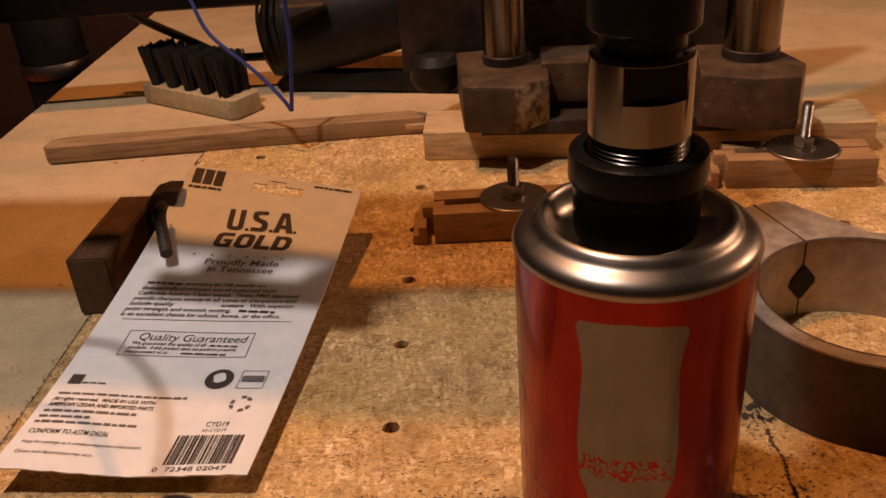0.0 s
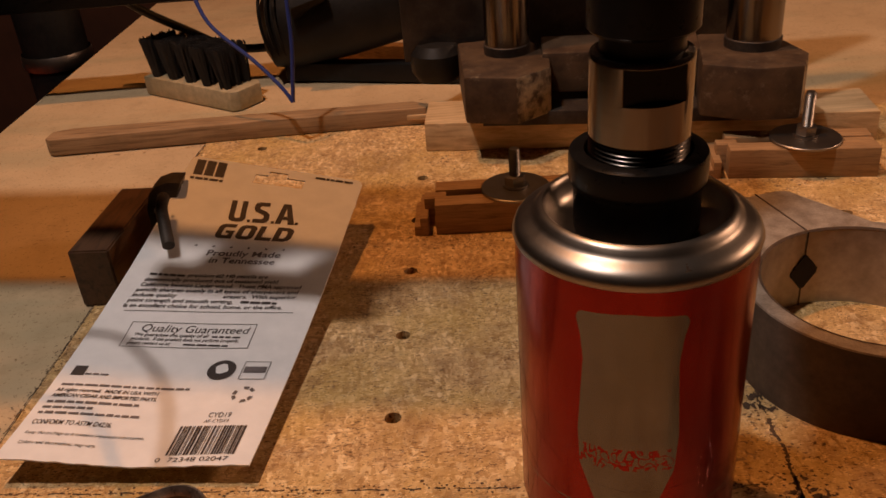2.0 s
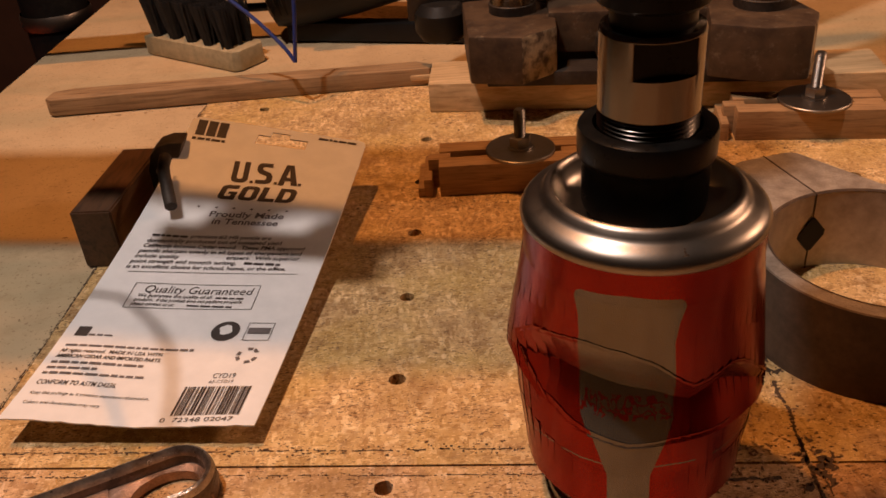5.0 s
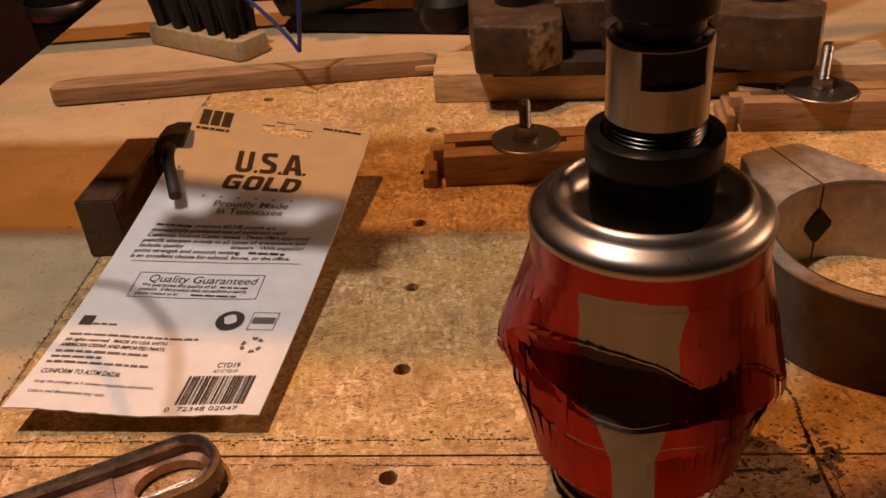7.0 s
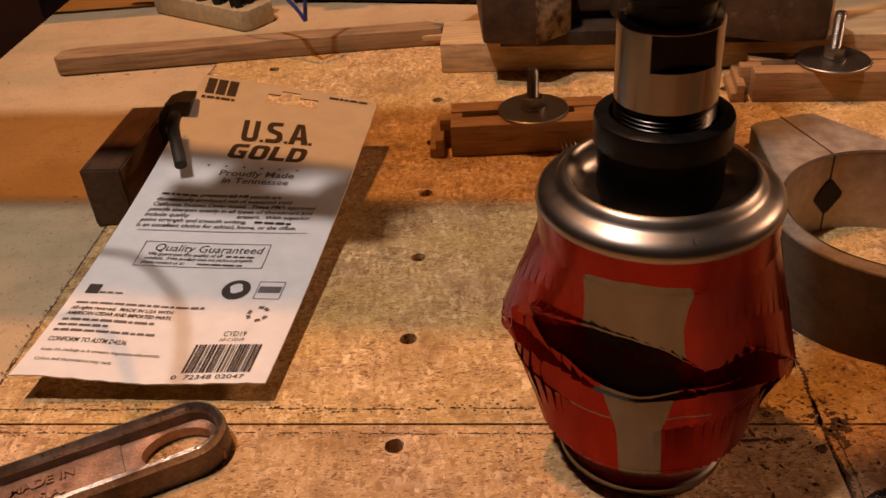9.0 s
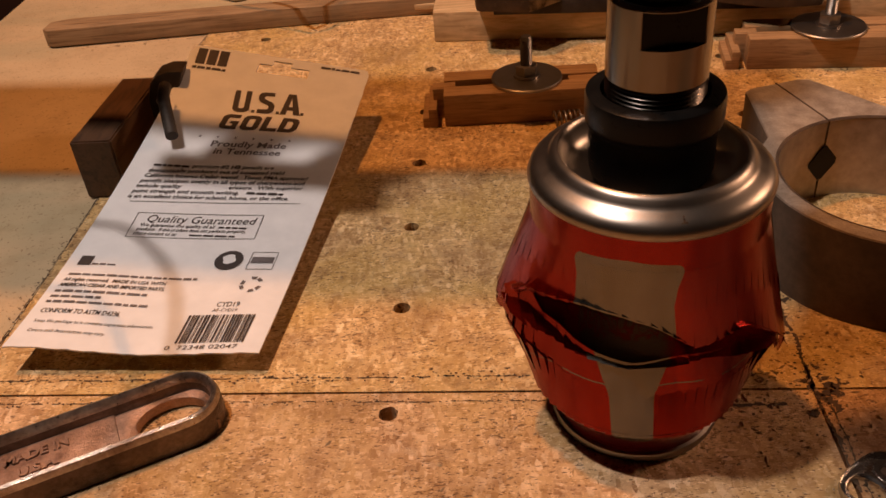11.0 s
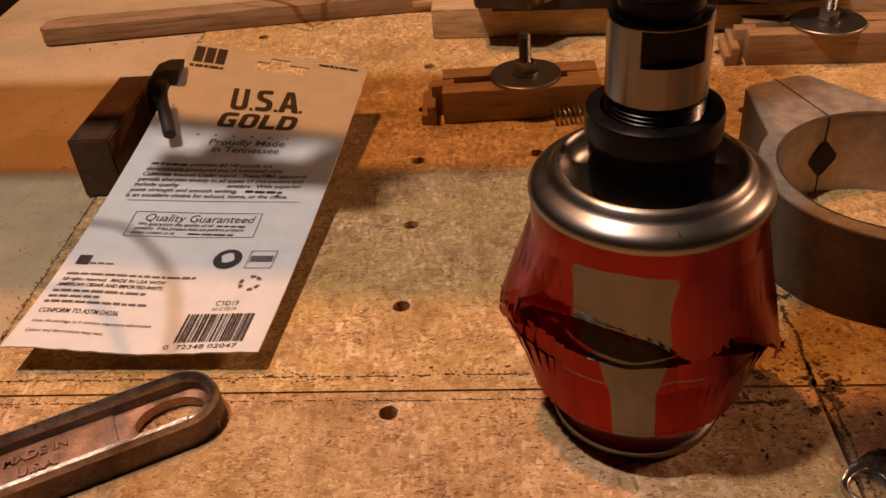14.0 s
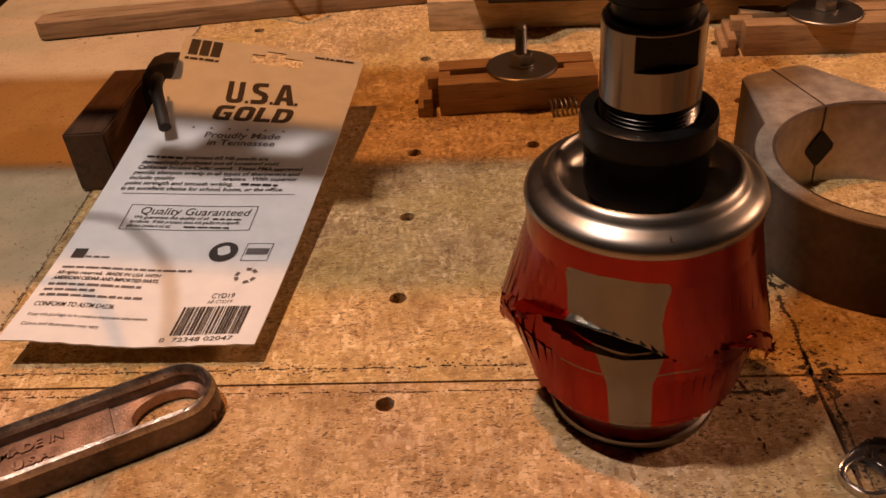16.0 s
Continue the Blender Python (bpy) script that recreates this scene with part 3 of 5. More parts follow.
def ring_line(level, t):
    """The places of the columns on that line: they keep their distance along it, so that nothing stretches."""
    r, z = ring_shape(level, t)
    a = np.radians(ROUND)
    xy = np.stack([r * np.cos(a), r * np.sin(a)], -1)
    run = np.r_[0, np.cumsum(np.hypot(*np.diff(xy, axis=0).T))]
    start = np.interp(-95, ROUND, run)
    wish = start + np.radians(np.array(COLUMNS) + 95) * run[-1] / (2 * np.pi)
    on = np.interp(wish, run, ROUND)
    on = np.where(wish > run[-1], on + (wish - run[-1]) / R * 57.3, np.where(wish < 0, on + wish / R * 57.3, on))
    twist = along(TWIST, t) * (0, 0, 0.1, 0.3, 0.5, 0.9, 1, 1)[level]
    out = []
    for q, angle in enumerate(on):
        rr, zz = np.interp(angle, ROUND, r), np.interp(angle, ROUND, z)
        # heights follow the wall's own column, not the place that it has moved to
        zz = float(np.interp(COLUMNS[q], ROUND, z))
        w = radians(angle + twist)
        out.append(Vector((rr * math.cos(w), rr * math.sin(w), zz)))
    return out


def patch(corners, stretch, laps, radius):
    """A small curved piece of the can's wall over four (angle, height) corners, drawn out along its top and foot edges so that it laps over its neighbours."""
    def drawn(a, b):
        mid = [(a[k] + b[k]) / 2 for k in (0, 1)]
        return [[mid[k] + (c[k] - mid[k]) * stretch for k in (0, 1)] for c in (a, b)]

    low, high = drawn(corners[0], corners[1]), drawn(corners[3], corners[2])
    for edge, lap in ((low, -laps[0]), (high, laps[1])):
        for c in edge:
            c[1] += lap
    nu, nv = 3, 4
    bm = bmesh.new()
    grid = {}
    for i in range(nu + 1):
        for j in range(nv + 1):
            u, v = i / nu, j / nv
            p = [(low[0][k] * (1 - u) + low[1][k] * u) * (1 - v) + (high[0][k] * (1 - u) + high[1][k] * u) * v for k in (0, 1)]
            w = radians(p[0])
            grid[i, j] = bm.verts.new((radius * math.cos(w), radius * math.sin(w), p[1]))
    for i in range(nu):
        for j in range(nv):
            bm.faces.new((grid[i, j], grid[i + 1, j], grid[i + 1, j + 1], grid[i, j + 1]))
    return bm


def rigid(rest, now):
    """The turn and shift that carry four points nearest onto four others."""
    a, b = np.array(rest), np.array(now)
    ca, cb = a.mean(0), b.mean(0)
    na, nb = np.cross(a[2] - a[0], a[3] - a[1]), np.cross(b[2] - b[0], b[3] - b[1])
    pa = np.vstack([a - ca, na / np.sqrt(np.linalg.norm(na)) * 0.5])
    pb = np.vstack([b - cb, nb / max(1e-9, np.sqrt(np.linalg.norm(nb))) * 0.5])
    u, _, vt = np.linalg.svd(pa.T @ pb)
    turn = vt.T @ np.diag([1, 1, np.sign(np.linalg.det(vt.T @ u.T))]) @ u.T
    m = Matrix(turn.tolist()).to_4x4()
    m.translation = Vector((cb - turn @ ca).tolist())
    return m


TIMES = [t for t, _ in DROP]
LINES = {(level, t): ring_line(level, t) for level in range(8) for t in TIMES}
for q in range(len(COLUMNS) - 1):
    a0, a1 = COLUMNS[q], COLUMNS[q + 1]
    h0, h1 = row_heights(a0), row_heights(a1)
    for k in range(6):
        lower = k if k < 2 else k + 1
        quad = [(a0, h0[k], lower, q), (a1, h1[k], lower, q + 1), (a1, h1[k + 1], lower + 1, q + 1), (a0, h0[k + 1], lower + 1, q)]
        ob = part("wall_panel", patch([v[:2] for v in quad], (1.10 if a1 - a0 > 12 else 1.20 if k > 1 else 1.75 if a1 < -148 or a0 > -40 else 1.35), ((0.0010, 0.0010, 0, 0, 0.0007, 0.0010)[k], (0.0010, 0.0007, 0, 0, 0.0010, 0.0003)[k]), R - 0.00002 * (q % 2) - (0, 0.00004, 0.00008, 0.00008, 0.00004, 0)[k]), PAINT, can)
        ob.data.normals_split_custom_set_from_vertices([Vector((v.co.x, v.co.y, 0)).normalized() for v in ob.data.vertices])
        rest = [(R * math.cos(radians(v[0])), R * math.sin(radians(v[0])), v[1]) for v in quad]
        MOVES.append((ob, [(t, rigid(rest, [LINES[level, t][n] for _, _, level, n in quad])) for t in TIMES]))
MOVES.append((top, [(t, pose(0, 0, -d, 0, 0, along(TWIST, t))) for t, d in DROP]))

# ---- the spindle ----
spindle = thing("spindle", "machine spindle with a bright shaft and black collet nut", "spindle", pose(CX, CY, 0))


def nut_profile():
    return [(0.0, 0.1115), (0.0150, 0.1115), (0.0164, 0.1124), (0.0169, 0.1145), (0.0169, 0.1258), (0.0173, 0.1268), (0.0180, 0.1278), (0.0182, 0.1290), (0.0182, 0.1346), (0.0179, 0.1356), (0.0162, 0.1364), (0.0142, 0.1362), (0.0136, 0.1340)]


part("collet_nut", lathe(nut_profile(), 72), BLACK, spindle, "black oxide collet nut")
rings = [(0.0126, 0.1338)]
for k in range(5):
    z = 0.1342 + 0.0012 * k
    rings += [(0.0124, z), (0.0131, z + 0.0006)]
part("thread", lathe(rings + [(0.0126, 0.1404)], 72), CHROME, spindle)
FACE = Matrix.Rotation(radians(5), 4, "Z")


def shaft():
    """A turned shaft with a wrench flat milled into its front."""
    bm = lathe([(0.0126, 0.1400), (0.0131, 0.1406), (0.0131, 0.1513), (0.0131, 0.1514), (0.0131, 0.1606), (0.0131, 0.1607), (0.0131, 0.1612), (0.0127, 0.1622), (0.0108, 0.1626)], 120)
    for v in bm.verts:
        if 0.15135 < v.co.z < 0.16065:
            q = FACE.inverted() @ v.co
            if q.y < -0.0103:
                q.y = -0.0103
                v.co = FACE @ q
    return bm


# Steel neck coloured black for the dark that it mirrors.
part("neck", lathe([(0.0108, 0.1624), (0.0106, 0.1640), (0.0108, 0.1690)], 64), BLACK, spindle)
part("shaft", shaft(), CHROME, spindle, "polished steel shaft")
# Thin black sheet paints the dark reflection onto the milled flat.
part("flat_reflection", block((0.0156, 0.0003, 0.0090), (0, -0.01032, 0.1560), 0, FACE), BLACK, spindle, "black sheet on the wrench flat for the dark it reflects", smooth=False)
# Above 0.30 m the body is unseen, widened to shade the board at right.
part("motor_nose", lathe([(0.0, 0.1672), (0.0128, 0.1672), (0.0138, 0.1682), (0.0138, 0.3000), (0.0460, 0.3010), (0.0480, 0.3040), (0.0480, 0.5600), (0.0, 0.5610)], 64), BLACK, spindle, "black motor body")
MOVES.append((spindle, [(t, pose(CX, CY, -p)) for t, p in PRESS]))

# ---- the card ----
BL, BR, TR, TL = Vector((-0.1726, 0.2488, 0.0115)), Vector((-0.0763, 0.2381, 0.0080)), Vector((-0.0420, 0.4380, 0.0260)), Vector((-0.1340, 0.4480, 0.0450))
CARD_W, CARD_H = 0.097, 0.2035


def card_place(u, v, lift=0.0):
    """A place on the card: u across and v up its print, both 0 to 1."""
    low, high = BL.lerp(BR, u), TL.lerp(TR, u)
    p = low.lerp(high, v)
    p.z = low.z + (high.z - low.z) * max(0.0, v) ** 1.7 + 0.0012 * math.sin(u * 7 + 1) * (1 - v) ** 3
    p.z += lift - 0.0010 * math.exp(-(((v - 0.862 - 0.03 * u) / 0.011) ** 2))
    return p


card = thing("pencil_card", "white printed cardboard back of an empty pencil pack, curled", "packaging")


def card_sheet():
    bm = bmesh.new()
    rng = random.Random(3)
    nu, nv = 28, 56
    torn = [rng.uniform(-0.0015, 0.0015) for _ in range(nu + 1)]

    def inside(u, v):
        # hang slot and the rounded corners
        du, dv = (u - 0.525) * CARD_W, (v - 0.938) * CARD_H
        if abs(dv) < 0.0037 and abs(du) < 0.0135 or (abs(du) < 0.006 and 0 <= dv < 0.0075):
            return False
        return True

    vs = {}
    for side, z in ((0, 0.0), (1, -0.0006)):
        for i in range(nu + 1):
            for j in range(nv + 1):
                u, v = i / nu, j / nv
                if j == nv and i in (0, nu):
                    u += 0.012 if i == 0 else -0.012
                    v -= 0.004
                if j == 0:
                    v += torn[i]
                vs[side, i, j] = bm.verts.new(card_place(u, v, z))
    keep = {(i, j) for i in range(nu) for j in range(nv) if inside((i + 0.5) / nu, (j + 0.5) / nv)}
    for i, j in keep:
        for side in (0, 1):
            q = [vs[side, i, j], vs[side, i + 1, j], vs[side, i + 1, j + 1], vs[side, i, j + 1]]
            bm.faces.new(q if side == 0 else q[::-1])
        for di, dj, e0, e1 in ((0, -1, (0, 0), (1, 0)), (1, 0, (1, 0), (1, 1)), (0, 1, (1, 1), (0, 1)), (-1, 0, (0, 1), (0, 0))):
            if (i + di, j + dj) not in keep:
                p, q = (i + e0[0], j + e0[1]), (i + e1[0], j + e1[1])
                bm.faces.new((vs[0, *q], vs[0, *p], vs[1, *p], vs[1, *q]))
    return bm


part("cardboard", card_sheet(), CARD, card)


def printed(name, bm, x, y, mat=None, label="", turn=0.0):
    """Lays a flat mesh on the card, its origin x, y metres from the card's lower left corner."""
    bm.transform(Matrix.Translation((x, y, 0)) @ Matrix.Rotation(radians(turn), 4, "Z"))
    if max((e.calc_length() for e in bm.edges), default=0) > 0.012:
        for _ in range(3):
            long = [e for e in bm.edges if e.calc_length() > 0.008]
            if long:
                bmesh.ops.subdivide_edges(bm, edges=long, cuts=1)
    for v in bm.verts:
        v.co = card_place(v.co.x / CARD_W, v.co.y / CARD_H, 0.00025)
    return part(name, bm, mat or INK, card, label, smooth=False)


def bars(rects):
    """Plain bars (x, y, width, height) as one flat mesh."""
    bm = bmesh.new()
    for x, y, w, h in rects:
        n = max(1, int(w / 0.008))
        for k in range(n):
            bm.faces.new([bm.verts.new((x + w * a, y + h * b, 0)) for a, b in ((k / n, 0), ((k + 1) / n, 0), ((k + 1) / n, 1), (k / n, 1))])
    return bm


def frame_bars(x, y, w, h, line):
    return bars([(x, y, w, line), (x, y + h - line, w, line), (x, y + line, line, h - 2 * line), (x + w - line, y + line, line, h - 2 * line)])


def word_bars(x, y, width, height, seed):
    rng = random.Random(seed)
    out, at = [], x
    while at < x + width - 0.001:
        w = min(rng.uniform(0.0015, 0.0055), x + width - at)
        out.append((at, y, w, height * rng.uniform(0.8, 1.0)))
        at += w + 0.0007
    return out


def card_print():
    def slanted(shapes, lean=0.18):
        bm = bmesh.new()
        for pts in shapes:
            bm.faces.new([bm.verts.new((x + lean * y, y, 0)) for x, y in pts])
        return bm

    rect = lambda x0, y0, x1, y1: [(x0, y0), (x1, y0), (x1, y1), (x0, y1)]  # noqa: E731
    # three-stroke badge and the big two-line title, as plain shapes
    printed("badge", slanted([rect(0, 0, 0.0050, 0.0118), rect(0.0060, 0, 0.0110, 0.0118), rect(0.0120, 0, 0.0170, 0.0118)], -0.10), 0.0050, 0.1895, label="dark three-stroke badge")
    printed("small_print", bars(word_bars(0.0045, 0.1858, 0.0180, 0.0020, 21)), 0, 0)
    printed("small_print", bars(word_bars(0.0710, 0.1990, 0.0210, 0.0020, 22)), 0, 0)
    # the title's letters as plain stroke shapes with cut corners
    h, w, q = 0.0165, 0.0086, 0.0028
    cup = [(0, h), (q, h), (q, 0.0036), (q + 0.0007, 0.0029), (w - q - 0.0007, 0.0029), (w - q, 0.0036), (w - q, h), (w, h), (w, 0.0024), (w - 0.0010, 0.0007), (w - 0.0026, 0), (0.0026, 0), (0.0010, 0.0007), (0, 0.0024)]
    snake = [(0.0002, 0), (w - 0.0028, 0), (w - 0.0010, 0.0008), (w, 0.0026), (w, 0.0066), (w - 0.0012, 0.0088), (q + 0.0010, 0.0108), (q + 0.0002, 0.0116), (q + 0.0002, 0.0128), (q + 0.0010, 0.0136), (w - 0.0006, 0.0136), (w - 0.0006, h), (0.0026, h), (0.0008, h - 0.0008), (0, h - 0.0026), (0, 0.0108), (0.0012, 0.0086), (w - q - 0.0010, 0.0066), (w - q - 0.0002, 0.0058), (w - q - 0.0002, 0.0040), (w - q - 0.0010, 0.0030), (0.0002, 0.0030)]
    line1 = []
    for k, shapes in enumerate(([cup], [snake], [[(-0.0006, 0), (0.0024, 0), (0.0052, h), (0.0026, h)], [(0.0062, 0), (0.0096, 0), (0.0066, h), (0.0042, h)], rect(0.0022, 0.0034, 0.0064, 0.0062)])):
        line1 += [[(x + 0.0125 * k, y) for x, y in pts] for pts in shapes] + [rect(0.0125 * k + 0.0099, 0, 0.0125 * k + 0.0115, 0.0020)]
    printed("title", slanted(line1, -0.10), 0.0352, 0.1563, label="large dark block title", turn=3.2)
    h, w, q = 0.0112, 0.0091, 0.0030
    hoop = [[(0, 0.0022), (0, h - 0.0022), (0.0009, h - 0.0007), (0.0026, h), (w - 0.0026, h), (w - 0.0009, h - 0.0007), (w, h - 0.0022), (w - q, h - 0.0030), (w - q - 0.0004, h - 0.0025), (q + 0.0004, h - 0.0025), (q, h - 0.0030), (q, 0.0030)],
            [(w, h - 0.0022), (w, 0.0022), (w - 0.0009, 0.0007), (w - 0.0026, 0), (0.0026, 0), (0.0009, 0.0007), (0, 0.0022), (q, 0.0030), (q + 0.0004, 0.0025), (w - q - 0.0004, 0.0025), (w - q, 0.0030), (w - q, h - 0.0030)]]
    hook = [(w - 0.0006, h), (0.0026, h), (0.0009, h - 0.0007), (0, h - 0.0022), (0, 0.0022), (0.0009, 0.0007), (0.0026, 0), (w - 0.0002, 0), (w - 0.0002, 0.0062), (w * 0.5, 0.0062), (w * 0.5, 0.0042), (w - q, 0.0042), (w - q, 0.0025), (q + 0.0004, 0.0025), (q, 0.0030), (q, h - 0.0032), (q + 0.0006, h - 0.0026), (w - 0.0006, h - 0.0026)]
    angle = [(0, 0), (w - 0.0010, 0), (w - 0.0010, 0.0026), (q, 0.0026), (q, h), (0, h)]
    bow = [[(0, 0), (w - 0.0030, 0), (w - 0.0010, 0.0010), (w, 0.0030), (w - q, 0.0040), (w - q - 0.0008, 0.0026), (q, 0.0026), (q, h), (0, h)],
           [(q, h), (q, h - 0.0026), (w - q - 0.0008, h - 0.0026), (w - q, h - 0.0040), (w - q, 0.0040), (w, 0.0030), (w, h - 0.0030), (w - 0.0010, h - 0.0010), (w - 0.0030, h)]]
    line2 = []
    for k, shapes in enumerate(([hook], hoop, [angle], bow)):
        line2 += [[(x + (0, 0.0104, 0.0208, 0.0296)[k], y) for x, y in pts] for pts in shapes]
    printed("title", slanted(line2, 0.10), 0.0322, 0.1428, label="large dark block title", turn=2.0)
    stars = bmesh.new()
    for k in range(6):
        c = (0.0260 + 0.0088 * k, 0.1362 + 0.0003 * k)
        stars.faces.new([stars.verts.new((c[0] + (0.0010 if j % 2 else 0.0004) * math.sin(j * math.pi / 5), c[1] + (0.0010 if j % 2 else 0.0004) * math.cos(j * math.pi / 5), 0)) for j in range(10)])
    printed("stars", stars, 0, 0)

    def words(text, size, x, y, width, mat=INK, bold=0.0, slant=0.0, turn=0.0):
        bm = letters(text, size, bold, slant)
        reach = max(v.co.x for v in bm.verts)
        bm.transform(Matrix.Diagonal((width / reach, 1, 1, 1)))
        return tagged(printed("caption", bm, x, y, mat, turn=turn), kind="stuff")

    words("Proudly Made", 0.0058, 0.0329, 0.1296, 0.0370, GREYINK, 0.0001, 0.05, 3.0)
    words("in Tennessee", 0.0058, 0.0360, 0.1244, 0.0325, GREYINK, 0.0001, 0.05, 3.0)
    tilt = 3.2
    printed("small_print", bars(word_bars(0.0115, 0.1124, 0.0170, 0.0016, 30)), 0, 0.0008, INK)
    for k, (text, width) in enumerate((("premium #2 HB pencils are", 0.0385), ("domestically produced out of sustained yield", 0.0640), ("California Incense Cedar wood.  These PMA approved", 0.0765), ("pencils sharpen evenly in all types of sharpeners and", 0.0765), ("include quality                      erasers.  With superior", 0.0770), ("point strength and smooth writing,", 0.0490), ("is an excellent choice for school, home, or the office.", 0.0735))):
        words(text, 0.0036, 0.0110 - 0.0005 * k + (0.0190 if k == 0 else 0), 0.1124 - 0.0036 * k + (0.0010 if k == 0 else 0), width, INK, 0.00005, 0.1, tilt - 0.1 * k)
    printed("small_print", bars(word_bars(0.0610, 0.0972, 0.0170, 0.0018, 33)), 0, 0, INK)
    printed("rule", bars([(0, 0, 0.0775, 0.0003)]), 0.0100, 0.0884, turn=2.6)
    printed("frame", frame_bars(0, 0, 0.0565, 0.0160, 0.0003), 0.0177, 0.0656, turn=1.8)
    words("Quality Guaranteed", 0.0066, 0.0225, 0.0758, 0.0490, INK, 0.0, 0.15, 1.2)
    for k, (text, width) in enumerate((("We guarantee the quality of all", 0.0330), ("products.  If this product does not perform properly,", 0.0480), ("please contact us at:", 0.0190))):
        words(text, 0.0029, 0.0212 - 0.0004 * k, 0.0728 - 0.0027 * k, width, INK, 0.00003, 0.1, 1.4)
    printed("small_print", bars(word_bars(0.0560, 0.0737, 0.0125, 0.0012, 51)), 0, 0)
    printed("small_print", bars(word_bars(0.0450, 0.0682, 0.0200, 0.0012, 52)), 0, 0)
    printed("badge", bars([(0, 0, 0.0056, 0.0056)]), 0.0052, 0.0474, label="small dark square badge")
    printed("small_print", bars(word_bars(0.0113, 0.0478, 0.0105, 0.0011, 60)), 0, 0, GREYINK)
    disc = bmesh.new()
    disc.faces.new([disc.verts.new((0.0676 + 0.0060 * math.cos(k * math.pi / 14), 0.0536 + 0.0060 * math.sin(k * math.pi / 14), 0)) for k in range(28)])
    printed("round_seal", disc, 0, 0, label="round dark seal")
    white = bmesh.new()
    white.faces.new([white.verts.new((0.0676 + (0.0028 + 0.0005 * math.sin(5 * k)) * math.cos(k * math.pi / 10), 0.0542 + 0.0030 * math.sin(k * math.pi / 10), 0)) for k in range(20)])
    for v in white.verts:
        v.co = card_place(v.co.x / CARD_W, v.co.y / CARD_H, 0.0004)
    part("seal_tree", white, CARD, card, "white tree in the seal", smooth=False)
    printed("frame", frame_bars(0.0763, 0.0480, 0.0112, 0.0110, 0.0003), 0, 0, GREYINK)
    printed("badge", bars([(0.0772, 0.0520, 0.0094, 0.0038)]), 0, 0, GREYINK)
    recycle = bmesh.new()
    for k in range(3):
        w = 2 * math.pi * k / 3 + 0.5
        for s in (0.0, 0.75):
            pts = [(0.0817 + q * math.cos(w + s + d), 0.0389 + q * math.sin(w + s + d)) for q, d in ((0.0048, 0.0), (0.0048, 0.55), (0.0032, 0.55), (0.0032, 0.0))]
            recycle.faces.new([recycle.verts.new((x, y, 0)) for x, y in pts])
    printed("recycling_mark", recycle, 0, 0, GREYINK)
    printed("small_print", bars(word_bars(0.0046, 0.0413, 0.0537, 0.0013, 70)), 0, 0, GREYINK)
    words("All rights reserved.  MADE IN USA WITH", 0.0028, 0.0041, 0.0378, 0.0425, INK, 0.00004, 0.1)
    words("AMERICAN CEDAR AND IMPORTED PARTS.", 0.0028, 0.0039, 0.0346, 0.0433, INK, 0.00006, 0.1)
    printed("small_print", bars([r for k in range(3) for r in word_bars(0.0038 - 0.0002 * k, 0.0312 - 0.0031 * k, (0.0385, 0.0205, 0.0420)[k], 0.0014, 80 + k)]), 0, 0, GREYINK)
    words("CONFORM TO ASTM D4236.", 0.0036, 0.0040, 0.0192, 0.0318, INK, 0.00002, 0.1)
    words("Keep this package as it contains important information.", 0.0024, 0.0045, 0.0137, 0.0468, INK, 0.0, 0.1)
    words("Colors and decorations may vary.", 0.0025, 0.0047, 0.0084, 0.0302, INK, 0.0, 0.1)
    words("CYD19", 0.0040, 0.0717, 0.0258, 0.0092)
    words("AF-CYD19", 0.0026, 0.0712, 0.0229, 0.0098, GREYINK)
    rng = random.Random(9)
    x = 0.0
    while x < 0.0266:
        w = rng.choice((0.0003, 0.0003, 0.0006, 0.0009))
        printed("barcode_bar", bars([(x, 0, w, 0.0155)]), 0.0630, 0.0056)
        x += w + rng.choice((0.0003, 0.0003, 0.0006))
    words("0  72348 02047", 0.0032, 0.0600, 0.0022, 0.0280)


card_print()

# ---- forged link at the front ----
link = thing("forged_link", "dark forged steel link with a raised rim, brighter on top", "tool", pose(-0.0995, 0.2160, 0, 0, 0, 203.9))


def stadium(r, length, n=16):
    pts = [(r * math.cos(a), r * math.sin(a)) for a in (math.pi / 2 + math.pi * k / n for k in range(n + 1))]
    return [(x, -y) for x, y in pts] + [(length + x * -1, y) for x, y in pts]


def ring_of(outer, inner, rows):
    """A wall round a stadium: rows of (share from outer to inner, height), closed on itself."""
    bm = bmesh.new()
    loops = []
    for s, z in rows:
        loops.append([bm.verts.new((a[0] + (b[0] - a[0]) * s, a[1] + (b[1] - a[1]) * s, z)) for a, b in zip(outer, inner)])
    n = len(outer)
    for a, b in zip(loops, loops[1:] + loops[:1]):
        for k in range(n):
            bm.faces.new((a[k], a[(k + 1) % n], b[(k + 1) % n], b[k]))
    bmesh.ops.recalc_face_normals(bm, faces=bm.faces)
    return bm


rim = part("rim", ring_of(stadium(0.0132, 0.11), stadium(0.0098, 0.11), [(0, 0.0), (-0.08, 0.003), (0.0, 0.0095), (0.25, 0.0118), (0.55, 0.0124), (0.85, 0.0112), (1.0, 0.009), (1.0, 0.0)]), FORGED, link, "raised rim, brighter along its top")
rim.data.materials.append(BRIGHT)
# Faces above 10 mm take the brighter steel.
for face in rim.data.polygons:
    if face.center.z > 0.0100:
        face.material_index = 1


part("web", block((0.085, 0.0200, 0.0050), (0.0645, 0, 0.0033), 0.0004), COPPERY, link, "recessed coppery web with cast letters")


